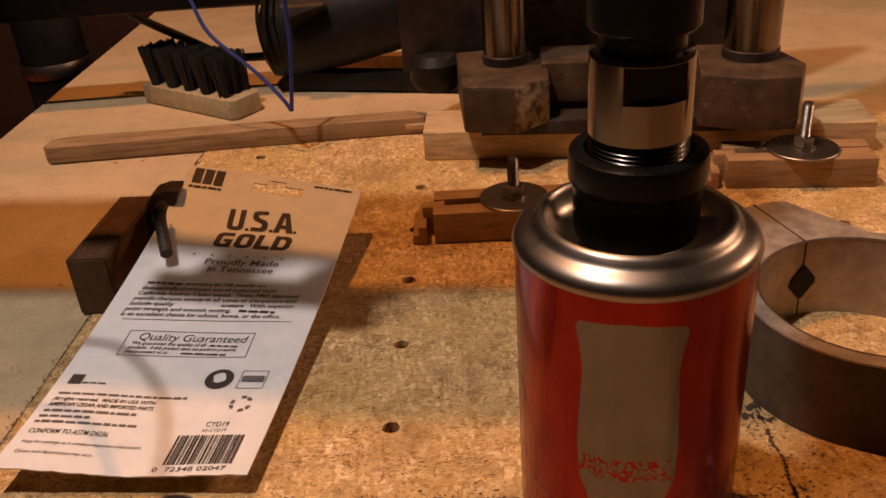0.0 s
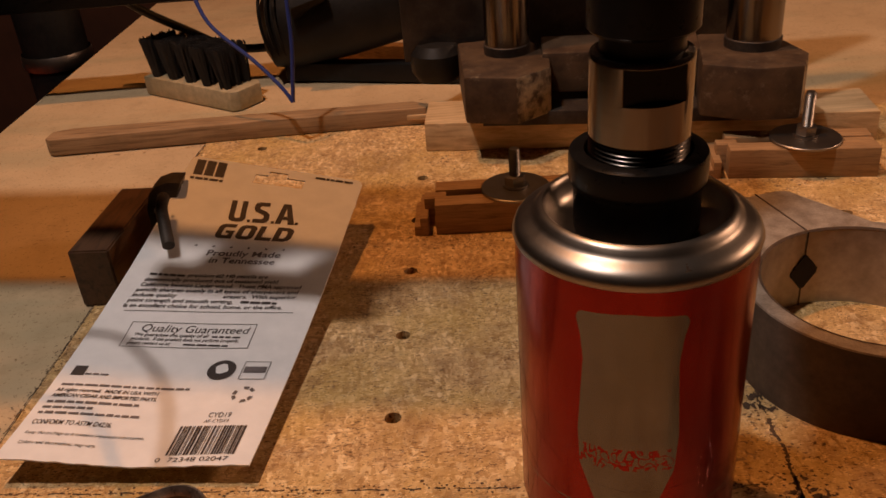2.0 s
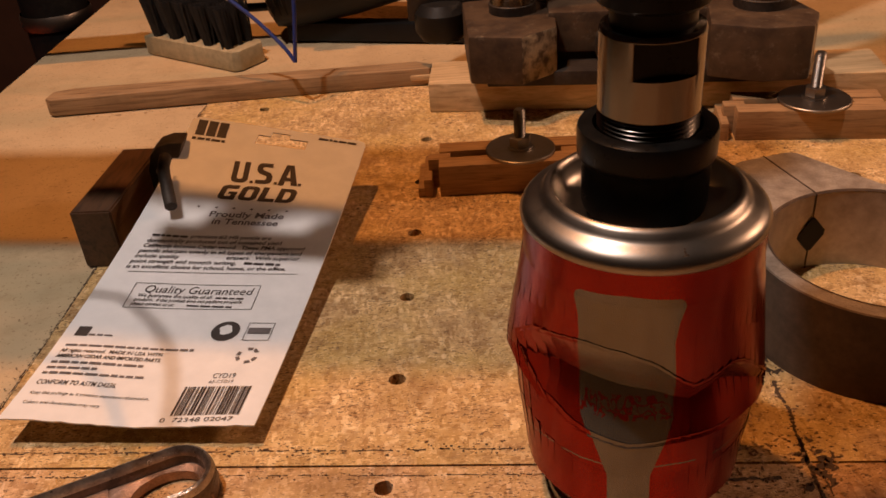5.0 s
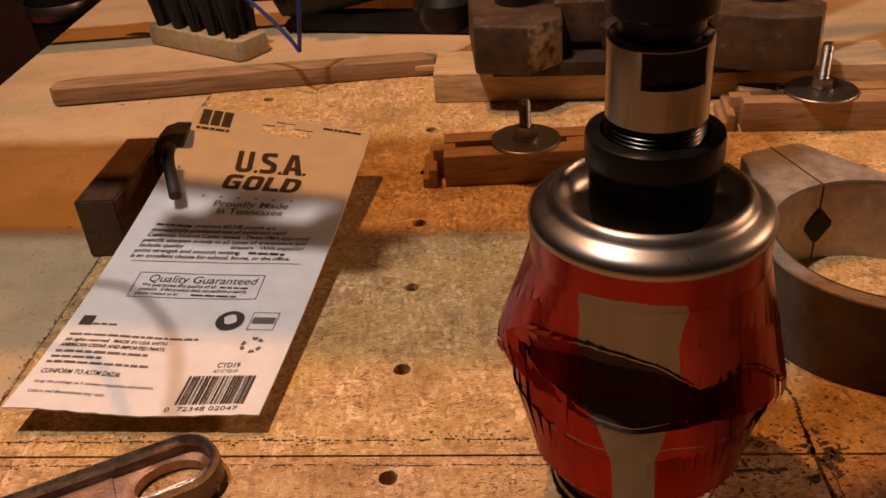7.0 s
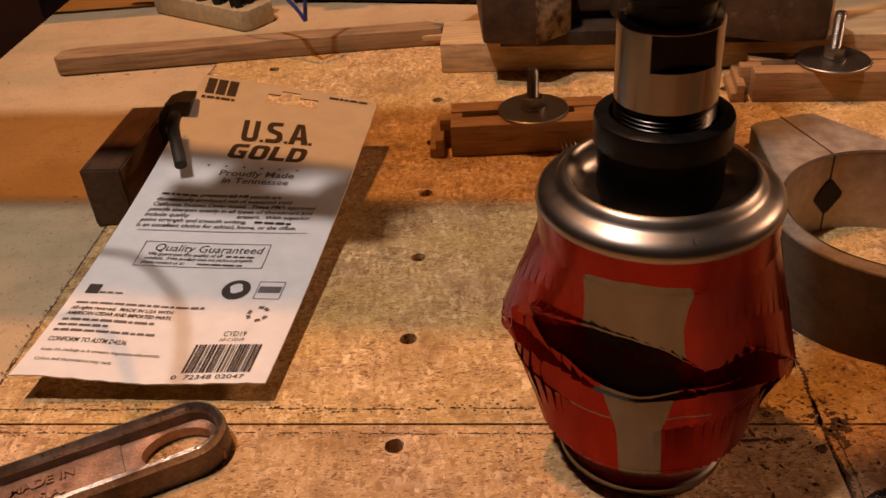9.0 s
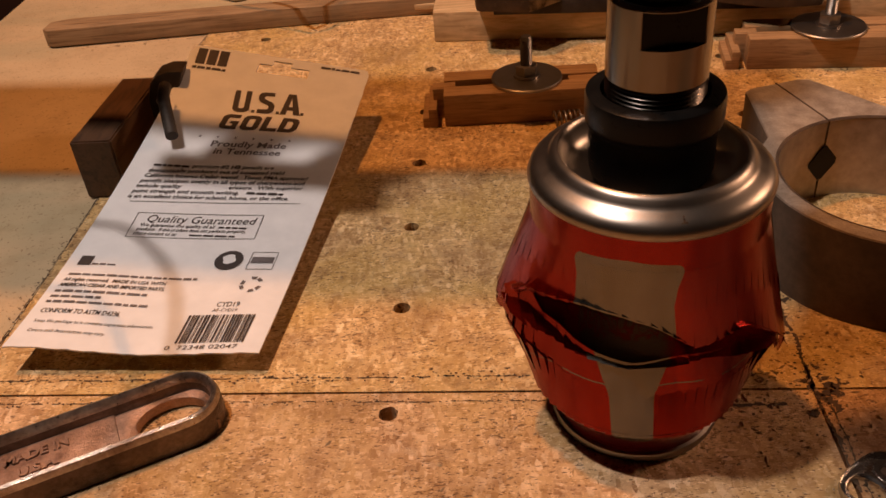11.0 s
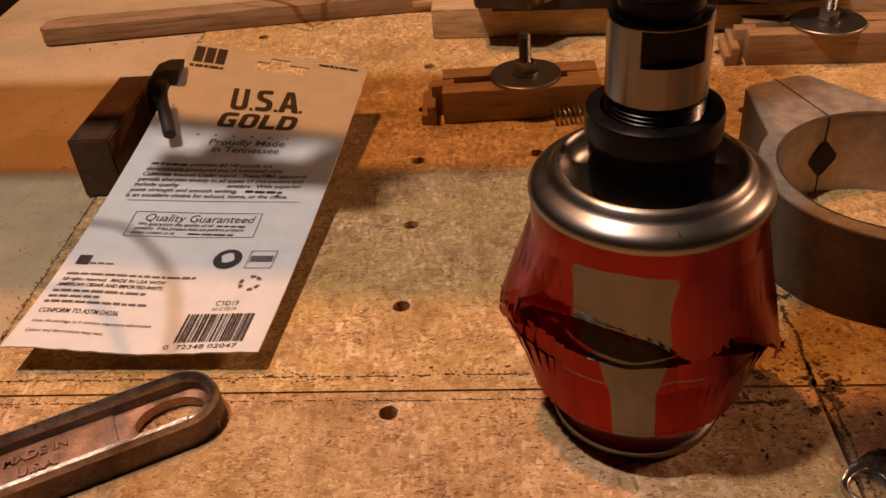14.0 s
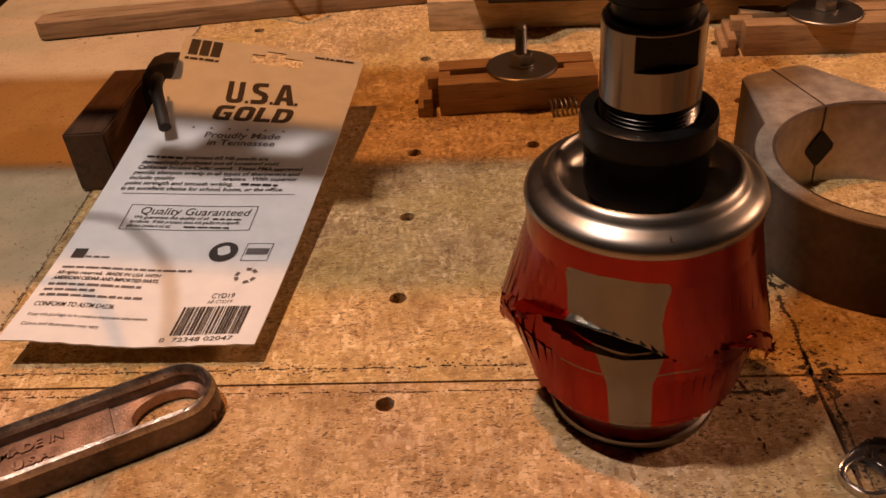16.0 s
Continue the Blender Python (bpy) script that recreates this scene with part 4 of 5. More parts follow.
def slot_end():
    outer, inner = [], []
    for k in range(24):
        a = 2 * math.pi * k / 24
        inner.append((0.0045 + 0.0118 * math.cos(a), 0.0080 * math.sin(a)))
        outer.append((max(-0.0098, min(0.0225, 0.0065 + 0.030 * math.cos(a))), max(-0.0099, min(0.0099, 0.016 * math.sin(a)))))
    return ring_of(outer, inner, [(0, 0.0008), (0, 0.0050), (0.6, 0.0058), (1.0, 0.0048), (1.0, 0.0008)])


part("slot_end", slot_end(), COPPERY, link)
for k, (text, y) in enumerate((("MADE IN", 0.0028), ("U.S.A.", -0.0040))):
    bm = letters(text, 0.0052, 0.0001, 0, 0.0004)
    bm.transform(pose(0.058 - 0.004 * k, -y, 0.0062, 0, 0, 180))
    part("cast_letters", bm, COPPERY, link, "raised cast letters", smooth=False)

# ---- split clamp ring ----
clamp_ring = thing("clamp_ring", "sawn aluminium split clamp ring lying flat on the board", "clamp")
RX, RY, RI, RO, RZ = 0.1657, 0.2818, 0.0431, 0.0506, 0.0373


def ring_body():
    """The ring with its two-eared flange, as one outline with a round bore."""
    bm = bmesh.new()
    n = 120
    d = Vector((-0.10, 0.41)).normalized()
    side = Vector((d.y, -d.x))
    base = math.atan2(d.y, d.x)
    loops = {}
    inner, outer = [], []
    for k in range(n):
        a = base + 2 * math.pi * k / n
        w = Vector((math.cos(a), math.sin(a)))
        inner.append(Vector((RX, RY)) + RI * w)
        p = RO * w
        off, out = p.dot(side), p.dot(d)
        if out > 0 and abs(off) < 0.0300:
            # the flange: flat end, splayed flanks
            reach = 0.0830 if abs(off) < 0.0150 else 0.0830 - (abs(off) - 0.0150) / 0.0150 * (0.0830 - 0.0400)
            p = side * off * (0.90 if abs(off) < 0.0150 else 1) + d * max(out, reach)
        outer.append(Vector((RX, RY)) + p)
    rows = [(0, 0.0), (0, RZ - 0.0006), (0.05, RZ), (0.93, RZ), (1, RZ - 0.0006), (1, 0)]
    ls = []
    for s, z in rows:
        ls.append([bm.verts.new((*(o.lerp(i, s)), z)) for o, i in zip(outer, inner)])
    for a, b in zip(ls, ls[1:] + ls[:1]):
        for k in range(n):
            bm.faces.new((a[k], a[(k + 1) % n], b[(k + 1) % n], b[k]))
    bmesh.ops.recalc_face_normals(bm, faces=bm.faces)
    for f in bm.faces:
        if abs(f.normal.z) < 0.3:
            toward = f.calc_center_median() - Vector((RX, RY, 0))
            f.material_index = 1 if f.normal.x * toward.x + f.normal.y * toward.y > 0 else 2
    return bm


ring_part = part("ring", ring_body(), ALU, clamp_ring)
# Outer wall: shade put into the colour; bore: machined metal.
ring_part.data.materials.append(SHADEWALL)
ring_part.data.materials.append(BORE)
d = Vector((-0.10, 0.41)).normalized()
far = Vector((RX, RY)) + d * RI
away = math.degrees(math.atan2(d.y, d.x)) - 90
at_far = pose(far.x, far.y, 0, 0, 0, away)
part("split_line", block((0.0005, 0.0006, RZ), (0, -0.0001, RZ / 2), 0, at_far), DARK, clamp_ring, "dark saw cut", smooth=False)
part("split_line", block((0.0006, 0.0395, 0.0004), (0, 0.0197, RZ + 0.0001), 0, at_far), DARK, clamp_ring, "dark saw cut", smooth=False)
# Flat black diamond stands in for the keyway's shaded depth.
part("diamond_hole", prism([(-0.0064, 0.001), (-0.0008, 0.0080), (0.0010, 0.0080), (0.0066, 0.0012), (0.0064, -0.0012), (0.0008, -0.0080), (-0.0010, -0.0080), (-0.0066, -0.0010)], -0.0004, 0.0004, 0, at_far @ pose(0, -0.0004, 0.0175, 90, 0, 0)), BLACK, clamp_ring, "dark diamond-shaped keyway", smooth=False)
part("bore_edge", lathe([(RI - 0.0002, RZ - 0.0004), (RI + 0.0006, RZ + 0.0002), (RI + 0.0011, RZ + 0.0002)], 120, (RX, RY, 0)), DARK, clamp_ring, "dark burr round the bore")
# Black disc on the flange in place of a screw hole's inner shade.
hole = part("screw_hole", lathe([(0.0, 0.0), (0.0036, 0.0), (0.0036, 0.0004), (0.0, 0.0004)], 24), BLACK, clamp_ring, "dark screw hole in the flange")
hole.matrix_local = pose(*(Vector((RX, RY)) + d * 0.066 + Vector((d.y, -d.x)) * -0.0138), 0.0225, 90, 0, away - 90)

# ---- hold-down clamps ----
def hold_down(bolt_top, radius):
    ob = thing("hold_down_clamp", "oak step clamp block with slot, washer, nut and bolt", "clamp", group="hold-down clamps on the board")
    length, width, height = 0.088, 0.030, 0.0178
    slot = 0.0036
    x0, x1 = -0.050, length - 0.050
    bm = bmesh.new()
    # a block split by a slot from its stepped end to past the bolt
    for part_block in (block((length - 0.006, width / 2 - slot, height), (0.0030 - 0.006, -(width / 4 + slot / 2), height / 2), 0.0006), block((length - 0.006, width / 2 - slot, height), (0.0030 - 0.006, width / 4 + slot / 2, height / 2), 0.0006), block((0.016, 2 * slot + 0.001, height - 0.001), (x1 - 0.008, 0, (height - 0.001) / 2), 0.0003), block((0.012, 2 * slot + 0.001, height - 0.001), (x0 + 0.006, 0, (height - 0.001) / 2), 0.0003), block((length - 0.02, 2 * slot + 0.001, 0.006), (-0.006, 0, 0.003), 0)):
        data = bpy.data.meshes.new("tmp")
        part_block.to_mesh(data)
        part_block.free()
        bm.from_mesh(data)
        bpy.data.meshes.remove(data)
    part("block", bm, OAK, ob, "oiled oak block with saw marks")
    part("step", block((0.0045, width, 0.0105), (x0 - 0.0002, 0, 0.00525), 0.0005), OAK, ob)
    part("step", block((0.0035, width, 0.0055), (x0 - 0.0040, 0, 0.00275), 0.0005), OAK, ob)
    part("washer", lathe([(0.0040, height), (radius - 0.0005, height), (radius, height + 0.0004), (radius, height + 0.0014), (radius - 0.0005, height + 0.0018), (0.0040, height + 0.0018)], 56, closed=True), STEEL, ob, "wide zinc washer")
    z = height + 0.0018
    part("lock_washer", lathe([(0.0036, z), (0.0068, z), (0.0070, z + 0.0008), (0.0068, z + 0.0014), (0.0036, z + 0.0014)], 32, closed=True), STEEL, ob)
    z += 0.0014
    nut = prism([(0.0060 * math.cos(k * math.pi / 3 + 0.3), 0.0060 * math.sin(k * math.pi / 3 + 0.3)) for k in range(6)], z, z + 0.0052, 0.0005)
    part("nut", nut, STEEL, ob, "hex nut")
    rod = [(0.0, 0.004)]
    zz = 0.004
    while zz < bolt_top - 0.0012:
        rod += [(0.0032, zz), (0.00275, zz + 0.0005)]
        zz += 0.0010
    part("bolt", lathe(rod + [(0.0030, bolt_top - 0.0012), (0.0024, bolt_top), (0.0, bolt_top)], 24), STEEL, ob, "threaded bolt")
    return ob


hold_down(0.0416, 0.0187).matrix_world = pose(0.0407, 0.4300, 0, 0, 0, -3)
hold_down(0.0465, 0.0200).matrix_world = pose(0.2127, 0.4648, 0, 0, 0, -9)

# ---- clamp block and jaw beside the card ----
step = thing("clamp_block", "dark grimy wooden clamp block standing beside the card", "clamp block", pose(-0.1685, 0.4085, 0, 0, 0, -5))


def step_block():
    """A squared block with a small notch sawn into the far end of its top."""
    side = [(-0.037, 0.0), (0.037, 0.0), (0.037, 0.0285), (0.0345, 0.0285), (0.0340, 0.0312), (-0.037, 0.0312)]
    bm = bmesh.new()
    rows = [[bm.verts.new((x, y, z)) for y, z in side] for x in (-0.0102, 0.0102)]
    bm.faces.new(rows[0])
    bm.faces.new(rows[1][::-1])
    n = len(side)
    for k in range(n):
        bm.faces.new((rows[0][k], rows[1][k], rows[1][(k + 1) % n], rows[0][(k + 1) % n]))
    bmesh.ops.recalc_face_normals(bm, faces=bm.faces)
    bmesh.ops.bevel(bm, geom=bm.edges, offset=0.0008, segments=2, affect="EDGES")
    return bm


GRIMY = wood("grimy_wood", (0.095, 0.046, 0.022), (0.035, 0.018, 0.010), (80, 10, 80), 0.5)
part("block", step_block(), GRIMY, step)
jaw = thing("clamp_jaw", "black curved steel clamp jaw hooked behind the card", "clamp jaw")


def jaw_plate():
    """A thick curved plate: an arch outline seen from the front, pushed back along y."""
    edge = [(-0.1545, 0.0), (-0.1545, 0.0300), (-0.1516, 0.0387), (-0.1473, 0.0428), (-0.1409, 0.0446), (-0.1335, 0.0440), (-0.1372, 0.0360), (-0.1412, 0.0310), (-0.1440, 0.0200), (-0.1450, 0.0)]
    m = Matrix.Translation((0, 0.4150, 0)) @ Matrix.Rotation(radians(90), 4, "X")
    return prism(edge, -0.0140, 0.0, 0.0010, m)


part("arch", jaw_plate(), CAST, jaw)
part("prong", tube([(-0.1385, 0.3990, 0.0440), (-0.1372, 0.3885, 0.0425), (-0.1352, 0.3810, 0.0365), (-0.1318, 0.3700, 0.0315)], 0.0030, 6, 14), CAST, jaw, "dark prong bent over the card")
part("screw", tube([(-0.1475, 0.4145, 0.0305), (-0.1462, 0.4080, 0.0325)], 0.0020, 2, 12), STEEL, jaw, "bright screw end")
for k in range(5):
    part("tooth", block((0.0012, 0.0022, 0.0014), (-0.1378 - 0.0004 * k, 0.4012 - 0.0032 * k, 0.0405 - 0.0013 * k), 0.0003), CAST, jaw)

# ---- lath, board, brush ----
lath = thing("wood_lath", "thin weathered wooden lath with a splintered end", "lath")
part("lath", prism([(-0.2745, 0.5830), (-0.2700, 0.5795), (-0.0300, 0.5835), (-0.0060, 0.5830), (-0.0020, 0.5900), (-0.0150, 0.5990), (-0.2600, 0.6010), (-0.2735, 0.5960)], 0.0005, 0.0125, 0.0008), LATH, lath)
part("splinter", prism([(-0.020, 0.583), (0.004, 0.5800), (0.005, 0.5830), (-0.016, 0.588)], 0.004, 0.008, 0.0008), PINE, lath, "pale splinter")
riser = thing("pine_board", "pale pine board lying under the machine base", "board")
part("board", prism([(-0.0073, 0.5338), (0.2700, 0.4930), (0.2760, 0.5350), (-0.0035, 0.5760)], 0.0002, 0.0195, 0.0008), PINE, riser)

brush = thing("bristle_brush", "small brush with black bristle tufts on a pale block", "brush", pose(-0.1842, 0.6860, 0, 0, 0, -36.8))
part("block", prism([(-0.053, -0.0165), (0.050, -0.0170), (0.054, -0.012), (0.054, 0.012), (0.047, 0.0165), (-0.051, 0.0165)], 0.0, 0.0155, 0.0016), HANDLE, brush)
for i in range(5):
    for j in range(3):
        rng = random.Random(i * 7 + j)
        bm = bmesh.new()
        for q in range(70):
            a, rr = rng.uniform(0, 6.3), 0.0042 * math.sqrt(rng.random())
            x, y = rr * math.cos(a), rr * math.sin(a)
            tip = Vector((x * 1.9 - 0.004 + rng.gauss(0, 0.0004), y * 1.7 + rng.gauss(0, 0.0004), 0.046 + rng.gauss(0, 0.0006)))
            foot = Vector((x, y, 0.0145))
            s = 0.0006
            ring0 = [bm.verts.new(foot + Vector((s * math.cos(w), s * math.sin(w), 0))) for w in (0, 2.1, 4.2)]
            ring1 = [bm.verts.new(tip + Vector((s * math.cos(w), s * math.sin(w), 0))) for w in (0, 2.1, 4.2)]
            for k in range(3):
                bm.faces.new((ring0[k], ring0[(k + 1) % 3], ring1[(k + 1) % 3], ring1[k]))
            bm.faces.new(ring1)
        ob = part("tuft", bm, BRISTLE, brush, smooth=False)
        ob.matrix_local = pose(-0.040 + 0.020 * i, -0.0098 + 0.0098 * j, 0)

# ---- machine base behind ----
base = thing("machine_base", "dark cast iron machine base with two bright guide posts", "machine base")


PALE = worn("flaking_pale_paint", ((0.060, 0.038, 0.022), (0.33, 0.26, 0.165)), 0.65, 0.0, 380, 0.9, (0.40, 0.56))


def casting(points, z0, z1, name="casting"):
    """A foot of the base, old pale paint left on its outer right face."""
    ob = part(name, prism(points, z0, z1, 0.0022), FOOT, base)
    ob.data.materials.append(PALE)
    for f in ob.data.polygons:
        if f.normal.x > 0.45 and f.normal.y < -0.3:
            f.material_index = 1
    return ob


part("base_plate", prism([(0.0300, 0.5200), (0.2000, 0.4930), (0.2040, 0.5330), (0.0340, 0.5600)], 0.0197, 0.0290, 0.001), CAST, base)
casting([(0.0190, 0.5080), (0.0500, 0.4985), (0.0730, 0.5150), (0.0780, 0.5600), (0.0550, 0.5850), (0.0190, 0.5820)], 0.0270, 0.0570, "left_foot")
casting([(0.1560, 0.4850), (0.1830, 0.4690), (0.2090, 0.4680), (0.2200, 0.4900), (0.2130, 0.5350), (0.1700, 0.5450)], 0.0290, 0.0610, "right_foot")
part("bridge", prism([(0.0700, 0.5330), (0.1650, 0.5170), (0.1730, 0.5560), (0.0740, 0.5720)], 0.034, 0.0600, 0.0022), FOOT, base)
part("back_plate", block((0.225, 0.012, 0.2285), (0.0950, 0.5920, 0.15925), 0.0015), CAST, base, "dark flat back plate")
# Black disc on the back plate, for the shade inside a bolt hole.
hole = part("bolt_hole", lathe([(0.0, 0.0), (0.0065, 0.0), (0.0065, 0.0006), (0.0, 0.0006)], 24), BLACK, base)
hole.matrix_local = pose(0.0824, 0.5858, 0.0900, 90, 0, 0)
for x, y, z, r in ((0.0500, 0.5530, 0.0565, 0.0143), (0.1945, 0.5130, 0.0605, 0.0160)):
    part("collar", lathe([(r + 0.0006, z - 0.001), (r + 0.0008, z + 0.006), (r, z + 0.0066)], 40, (x, y, 0)), CAST, base)
    part("guide_post", lathe([(r, z), (r, 0.34), (r - 0.001, 0.341), (0, 0.341)], 48, (x, y, 0)), CHROME, base, "polished steel guide post")
part("boss", lathe([(0.0, 0.0), (0.010, 0.0), (0.0105, 0.002), (0.0105, 0.012), (0.009, 0.014), (0.0, 0.014)], 32, (0.1040, 0.5000, 0.042)), CAST, base)
part("knob", lathe([(0.0, 0.0), (0.014, 0.001), (0.0185, 0.008), (0.0185, 0.020), (0.014, 0.026), (0.0, 0.028)], 32, (0.0050, 0.5900, 0.030)), PLASTIC, base, "black round knob")

# ---- power tool, bar and cables at the back ----
tool = thing("power_tool", "black hand-held power tool lying on the bench", "power tool")


def tool_body():
    line = [(-0.1330, 0.7200, 0.043, 0.024), (-0.1270, 0.7180, 0.043, 0.035), (-0.1080, 0.7150, 0.046, 0.039), (-0.0600, 0.7050, 0.055, 0.038), (-0.0050, 0.6920, 0.067, 0.034), (0.0100, 0.6890, 0.070, 0.034), (0.0300, 0.6850, 0.076, 0.038)]
    bm = bmesh.new()
    rings = []
    for x, y, z, r in line:
        rings.append([bm.verts.new((x + 0.2 * r * math.cos(a) * 0, y + r * 0.8 * math.cos(a), max(0.001, z + r * 0.92 * math.sin(a)))) for a in (2 * math.pi * k / 28 for k in range(28))])
    for a, b in zip(rings, rings[1:]):
        for k in range(28):
            bm.faces.new((a[k], a[(k + 1) % 28], b[(k + 1) % 28], b[k]))
    bm.faces.new(rings[0])
    bm.faces.new(rings[-1][::-1])
    bmesh.ops.recalc_face_normals(bm, faces=bm.faces)
    bmesh.ops.bevel(bm, geom=[e for e in bm.edges if e.calc_face_angle(0) > 1.0], offset=0.006, segments=3, affect="EDGES")
    return bm


part("body", tool_body(), PLASTIC, tool)
part("switch", block((0.032, 0.012, 0.005), (-0.092, 0.675, 0.078), 0.001, None), STEEL, tool, "grey slide switch")
for k in range(3):
    rib = part("grip_rib", lathe([(0.032 + 0.001 * k, 0), (0.0345 + 0.001 * k, 0.0015), (0.032 + 0.001 * k, 0.003)], 28, closed=True), PLASTIC, tool)
    rib.matrix_local = pose(-0.1250 + 0.006 * k, 0.7185, 0.0495, 0, 84, -12)
part("cord", tube([(-0.126, 0.720, 0.026), (-0.165, 0.724, 0.028), (-0.200, 0.724, 0.046), (-0.238, 0.722, 0.070), (-0.265, 0.720, 0.100)], 0.0035, 8), RUBBER, tool, "black power cord")
bar = thing("steel_bar", "dark flat steel bar lying on the bench", "bar")
part("bar", prism([(-0.1200, 0.7050), (0.0300, 0.6620), (0.0340, 0.6760), (-0.1160, 0.7190)], 0.001, 0.016, 0.001), PLASTIC, bar)
offcut = thing("orange_offcut", "thin orange-stained wood strip behind the bar", "offcut")
part("strip", prism([(-0.0850, 0.7600), (0.0450, 0.7200), (0.0480, 0.7320), (-0.0820, 0.7720)], 0.0, 0.012, 0.001), OAK, offcut)

wire = thing("blue_wire", "thin blue insulated wire hanging in a sharp bend", "wire")
part("strand", tube([(-0.1560, 0.6000, 0.1020), (-0.1450, 0.5900, 0.0800), (-0.1180, 0.5780, 0.0570), (-0.1010, 0.5690, 0.0400), (-0.0945, 0.5655, 0.0305)], 0.0014, 10, 8), BLUE, wire)
part("strand", tube([(-0.0945, 0.5655, 0.0305), (-0.0925, 0.5660, 0.045), (-0.0895, 0.5680, 0.0700), (-0.0890, 0.5720, 0.1000), (-0.0880, 0.5800, 0.1600)], 0.0014, 10, 8), BLUE, wire)

rail = thing("gantry_rail", "black steel rail across the machine", "rail")
part("rail", block((0.66, 0.020, 0.050), (-0.46, 0.700, 0.1010), 0.002, None), BLACK, rail)
# Out of view; placed and cut short to fit its shadow bands on the bed.
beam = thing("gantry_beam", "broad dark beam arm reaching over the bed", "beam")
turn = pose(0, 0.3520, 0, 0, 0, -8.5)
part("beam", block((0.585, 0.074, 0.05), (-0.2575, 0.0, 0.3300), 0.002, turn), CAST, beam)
# Added rod and hangers, out of view, to drop dark bands on the card.
rod = part("shade_rod", tube([(-0.165, -0.043, 0.2250), (-0.130, -0.043, 0.2250), (-0.085, -0.043, 0.2250)], 0.008, 4, 20), CHROME, beam, "unseen round rod added to shade the card")
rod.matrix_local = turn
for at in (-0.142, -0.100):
    part("hanger", block((0.014, 0.012, 0.100), (at, -0.034, 0.2600), 0.001, turn), CAST, beam, "unseen dark hanger added with the shade rod")
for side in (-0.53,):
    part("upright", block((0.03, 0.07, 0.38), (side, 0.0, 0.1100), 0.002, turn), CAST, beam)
# Unseen cable, bent so that its shadow draws an arc across the card.
cable = thing("cable", "black cable looping down from the gantry", "cable")
part("cable", tube([(-0.205, 0.330, 0.315), (-0.198, 0.312, 0.22), (-0.184, 0.307, 0.178), (-0.166, 0.302, 0.170), (-0.148, 0.279, 0.172), (-0.141, 0.248, 0.178), (-0.146, 0.215, 0.205), (-0.165, 0.150, 0.27), (-0.22, 0.03, 0.38), (-0.30, -0.20, 0.50)], 0.0015, 8, 12), RUBBER, cable)

# ---- beyond the bench edge ----
post = thing("black_post", "black round post with a steel collar beside the bench", "post")
part("post", lathe([(0.034, -0.90), (0.034, 0.12), (0.0, 0.121)], 40, (-0.405, 0.95, 0)), PLASTIC, post)
part("collar", lathe([(0.036, -0.036), (0.0375, -0.033), (0.0375, -0.024), (0.036, -0.020)], 40, (-0.405, 0.95, 0)), STEEL, post)
crate = thing("orange_case", "orange case standing beside the bench", "case")
part("case", block((0.30, 0.40, 0.72), (-0.62, 0.80, -0.54), 0.02), ORANGE, crate)
part("handle", tube([(-0.52, 0.70, -0.17), (-0.50, 0.74, -0.10), (-0.50, 0.84, -0.10), (-0.52, 0.90, -0.17)], 0.012, 6), ORANGE, crate)

# ---- small things ----
tab = thing("pull_tab", "bright aluminium can pull tab lying on the board", "pull tab", pose(0.1165, 0.1690, 0, 0, 0, 35))


def tab_ring():
    def oval(cx, rx, ry, power, n=48):
        pts = []
        for k in range(n):
            c, q = math.cos(2 * math.pi * k / n), math.sin(2 * math.pi * k / n)
            pts.append((cx + rx * math.copysign(abs(c) ** power, c), ry * math.copysign(abs(q) ** power, q)))
        return pts

    return ring_of(oval(0, 0.0128, 0.0082, 0.72), oval(-0.0058, 0.0048, 0.0053, 0.8), [(0, 0.0006), (-0.03, 0.0012), (0.02, 0.0022), (0.10, 0.0027), (0.20, 0.0022), (0.28, 0.0014), (0.74, 0.0014), (0.86, 0.0022), (0.95, 0.0021), (1.0, 0.0014), (1.0, 0.0004), (0.5, 0.0003)])


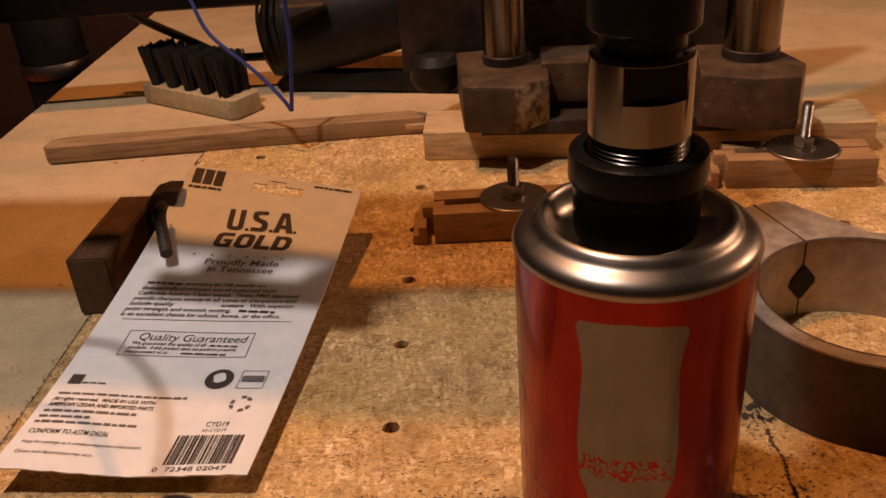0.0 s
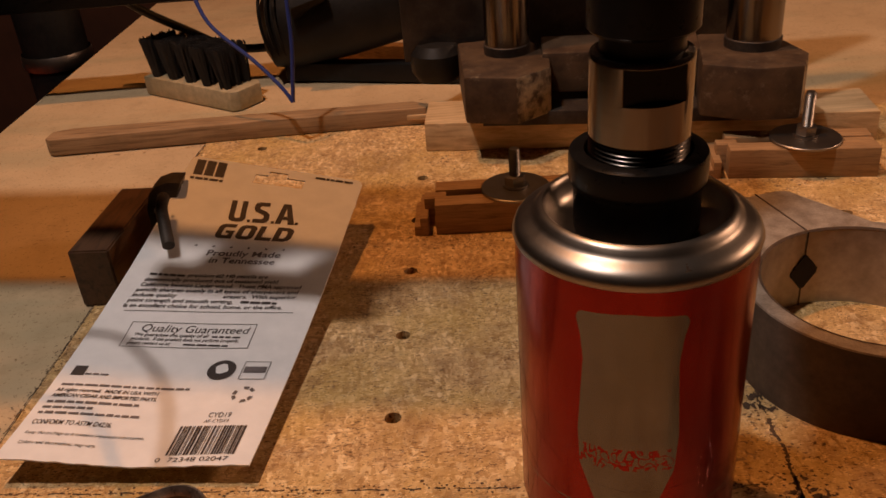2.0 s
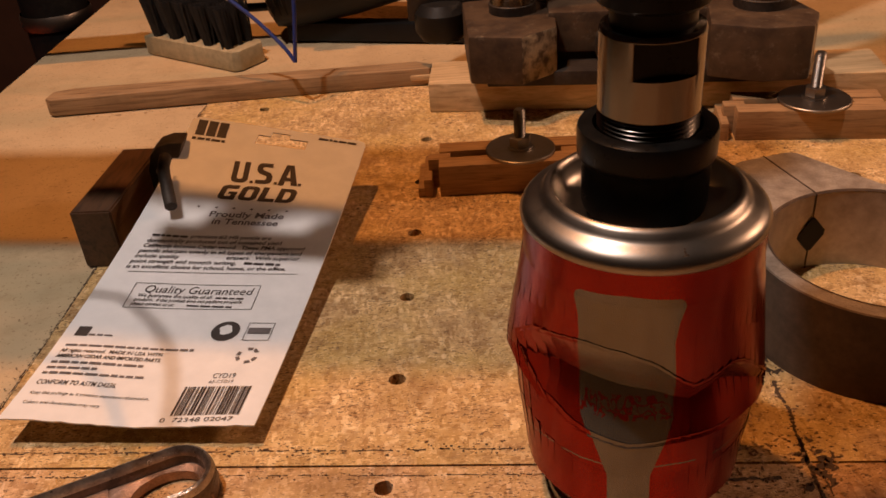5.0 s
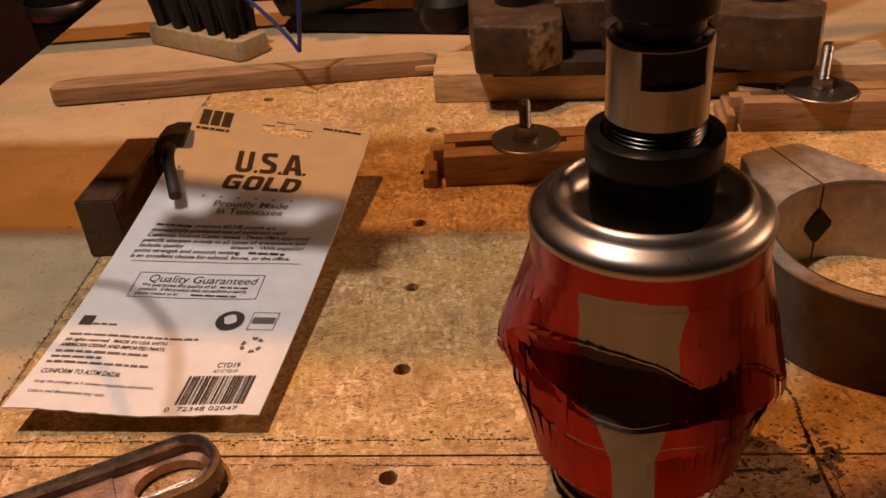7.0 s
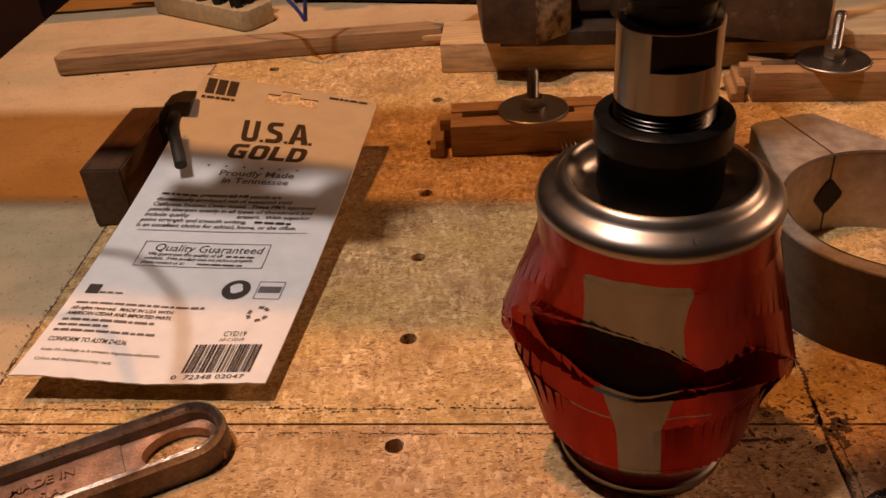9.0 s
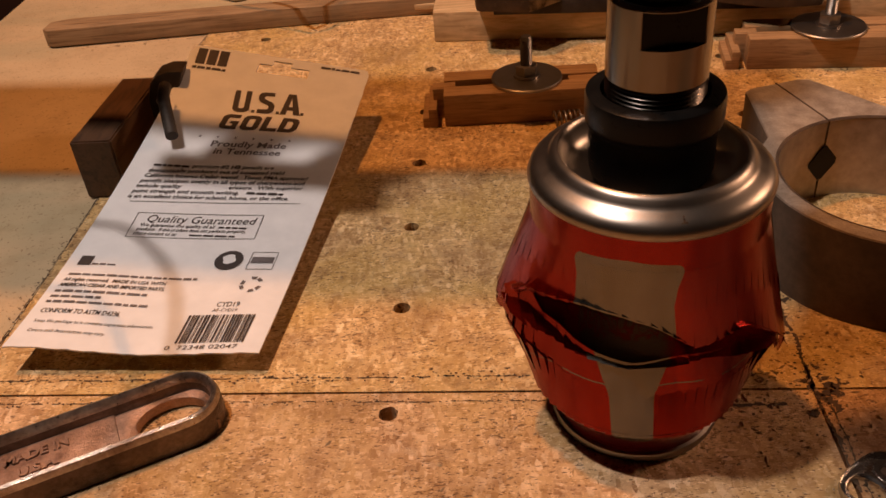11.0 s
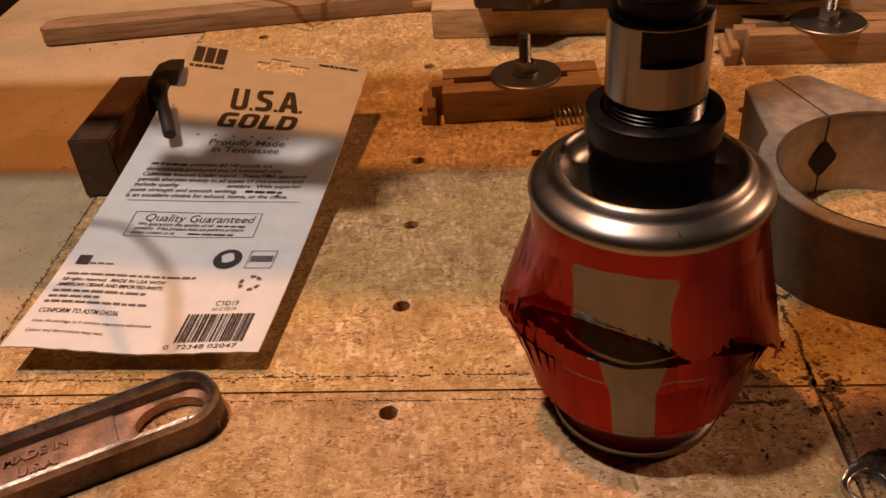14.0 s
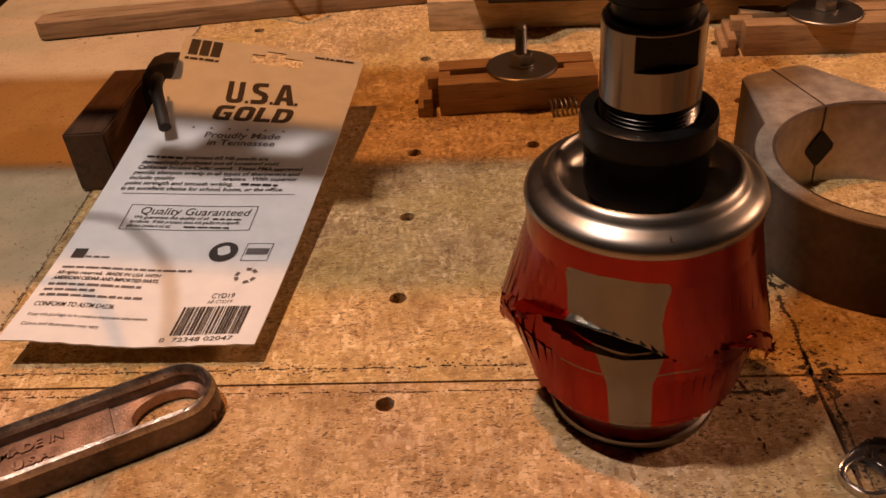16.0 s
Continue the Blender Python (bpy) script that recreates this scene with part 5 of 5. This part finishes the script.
TAB = brushed("tab_aluminium", (0.62, 0.57, 0.52), 0.24, (300, 300, 300), 0.1)
part("ring", tab_ring(), TAB, tab)
part("rivet_ring", lathe([(0.0022, 0.0016), (0.0026, 0.0026), (0.0040, 0.0026), (0.0045, 0.0016)], 28, (0.0052, 0, 0), closed=True), TAB, tab)
# Flat dark disc for the shade within the rivet ring.
part("rivet_hole", lathe([(0.0, 0.0017), (0.0021, 0.0017), (0.0021, 0.0014)], 24, (0.0052, 0, 0)), DARK, tab, "dark rivet hole")
spring = thing("spring", "tiny dark coil spring beside the clamp block", "spring")
part("coil", tube([(0.0520 + 0.0150 * k / 48, 0.4085 + 0.0038 * math.cos(2 * math.pi * k / 8), 0.0042 + 0.0038 * math.sin(2 * math.pi * k / 8)) for k in range(49)], 0.0005, 3, 6), STEEL, spring)


def dust():
    """Saw dust and wood crumbs along the clamps and seams."""
    rng = random.Random(11)
    bm = bmesh.new()
    spots = [(0.02, 0.412, 0.05, 0.006), (0.19, 0.448, 0.05, 0.006), (-0.10, 0.577, 0.10, 0.004), (0.03, 0.520, 0.10, 0.005), (0.10, 0.19, 0.05, 0.03), (0.11, 0.24, 0.015, 0.03), (-0.02, 0.33, 0.10, 0.12), (0.09, 0.22, 0.012, 0.012)]
    for x, y, sx, sy in spots:
        for _ in range(150):
            c = Vector((rng.gauss(x, sx), rng.gauss(y, sy), 0.0001))
            s, a = rng.uniform(0.0002, 0.0007), rng.uniform(0, 6.3)
            f = rng.uniform(1, 3)
            q = [Vector((f * s * math.cos(a), f * s * math.sin(a), 0)), Vector((-s * math.sin(a), s * math.cos(a), 0))]
            v = [bm.verts.new(c + q[0]), bm.verts.new(c + q[1]), bm.verts.new(c - q[0]), bm.verts.new(c - q[1]), bm.verts.new(c + Vector((0, 0, s)))]
            for k in range(4):
                bm.faces.new((v[k], v[(k + 1) % 4], v[4]))
    return bm


tagged(part("saw_dust", dust(), worn("saw_dust", ((0.20, 0.11, 0.05), (0.50, 0.36, 0.20)), 0.9, 0, 400, 0.0), None, "scattered saw dust and wood crumbs on the board", False), "", "saw dust", "", "stuff")


def motions():
    for ob, rows in MOVES:
        walk(ob, rows)


motions()
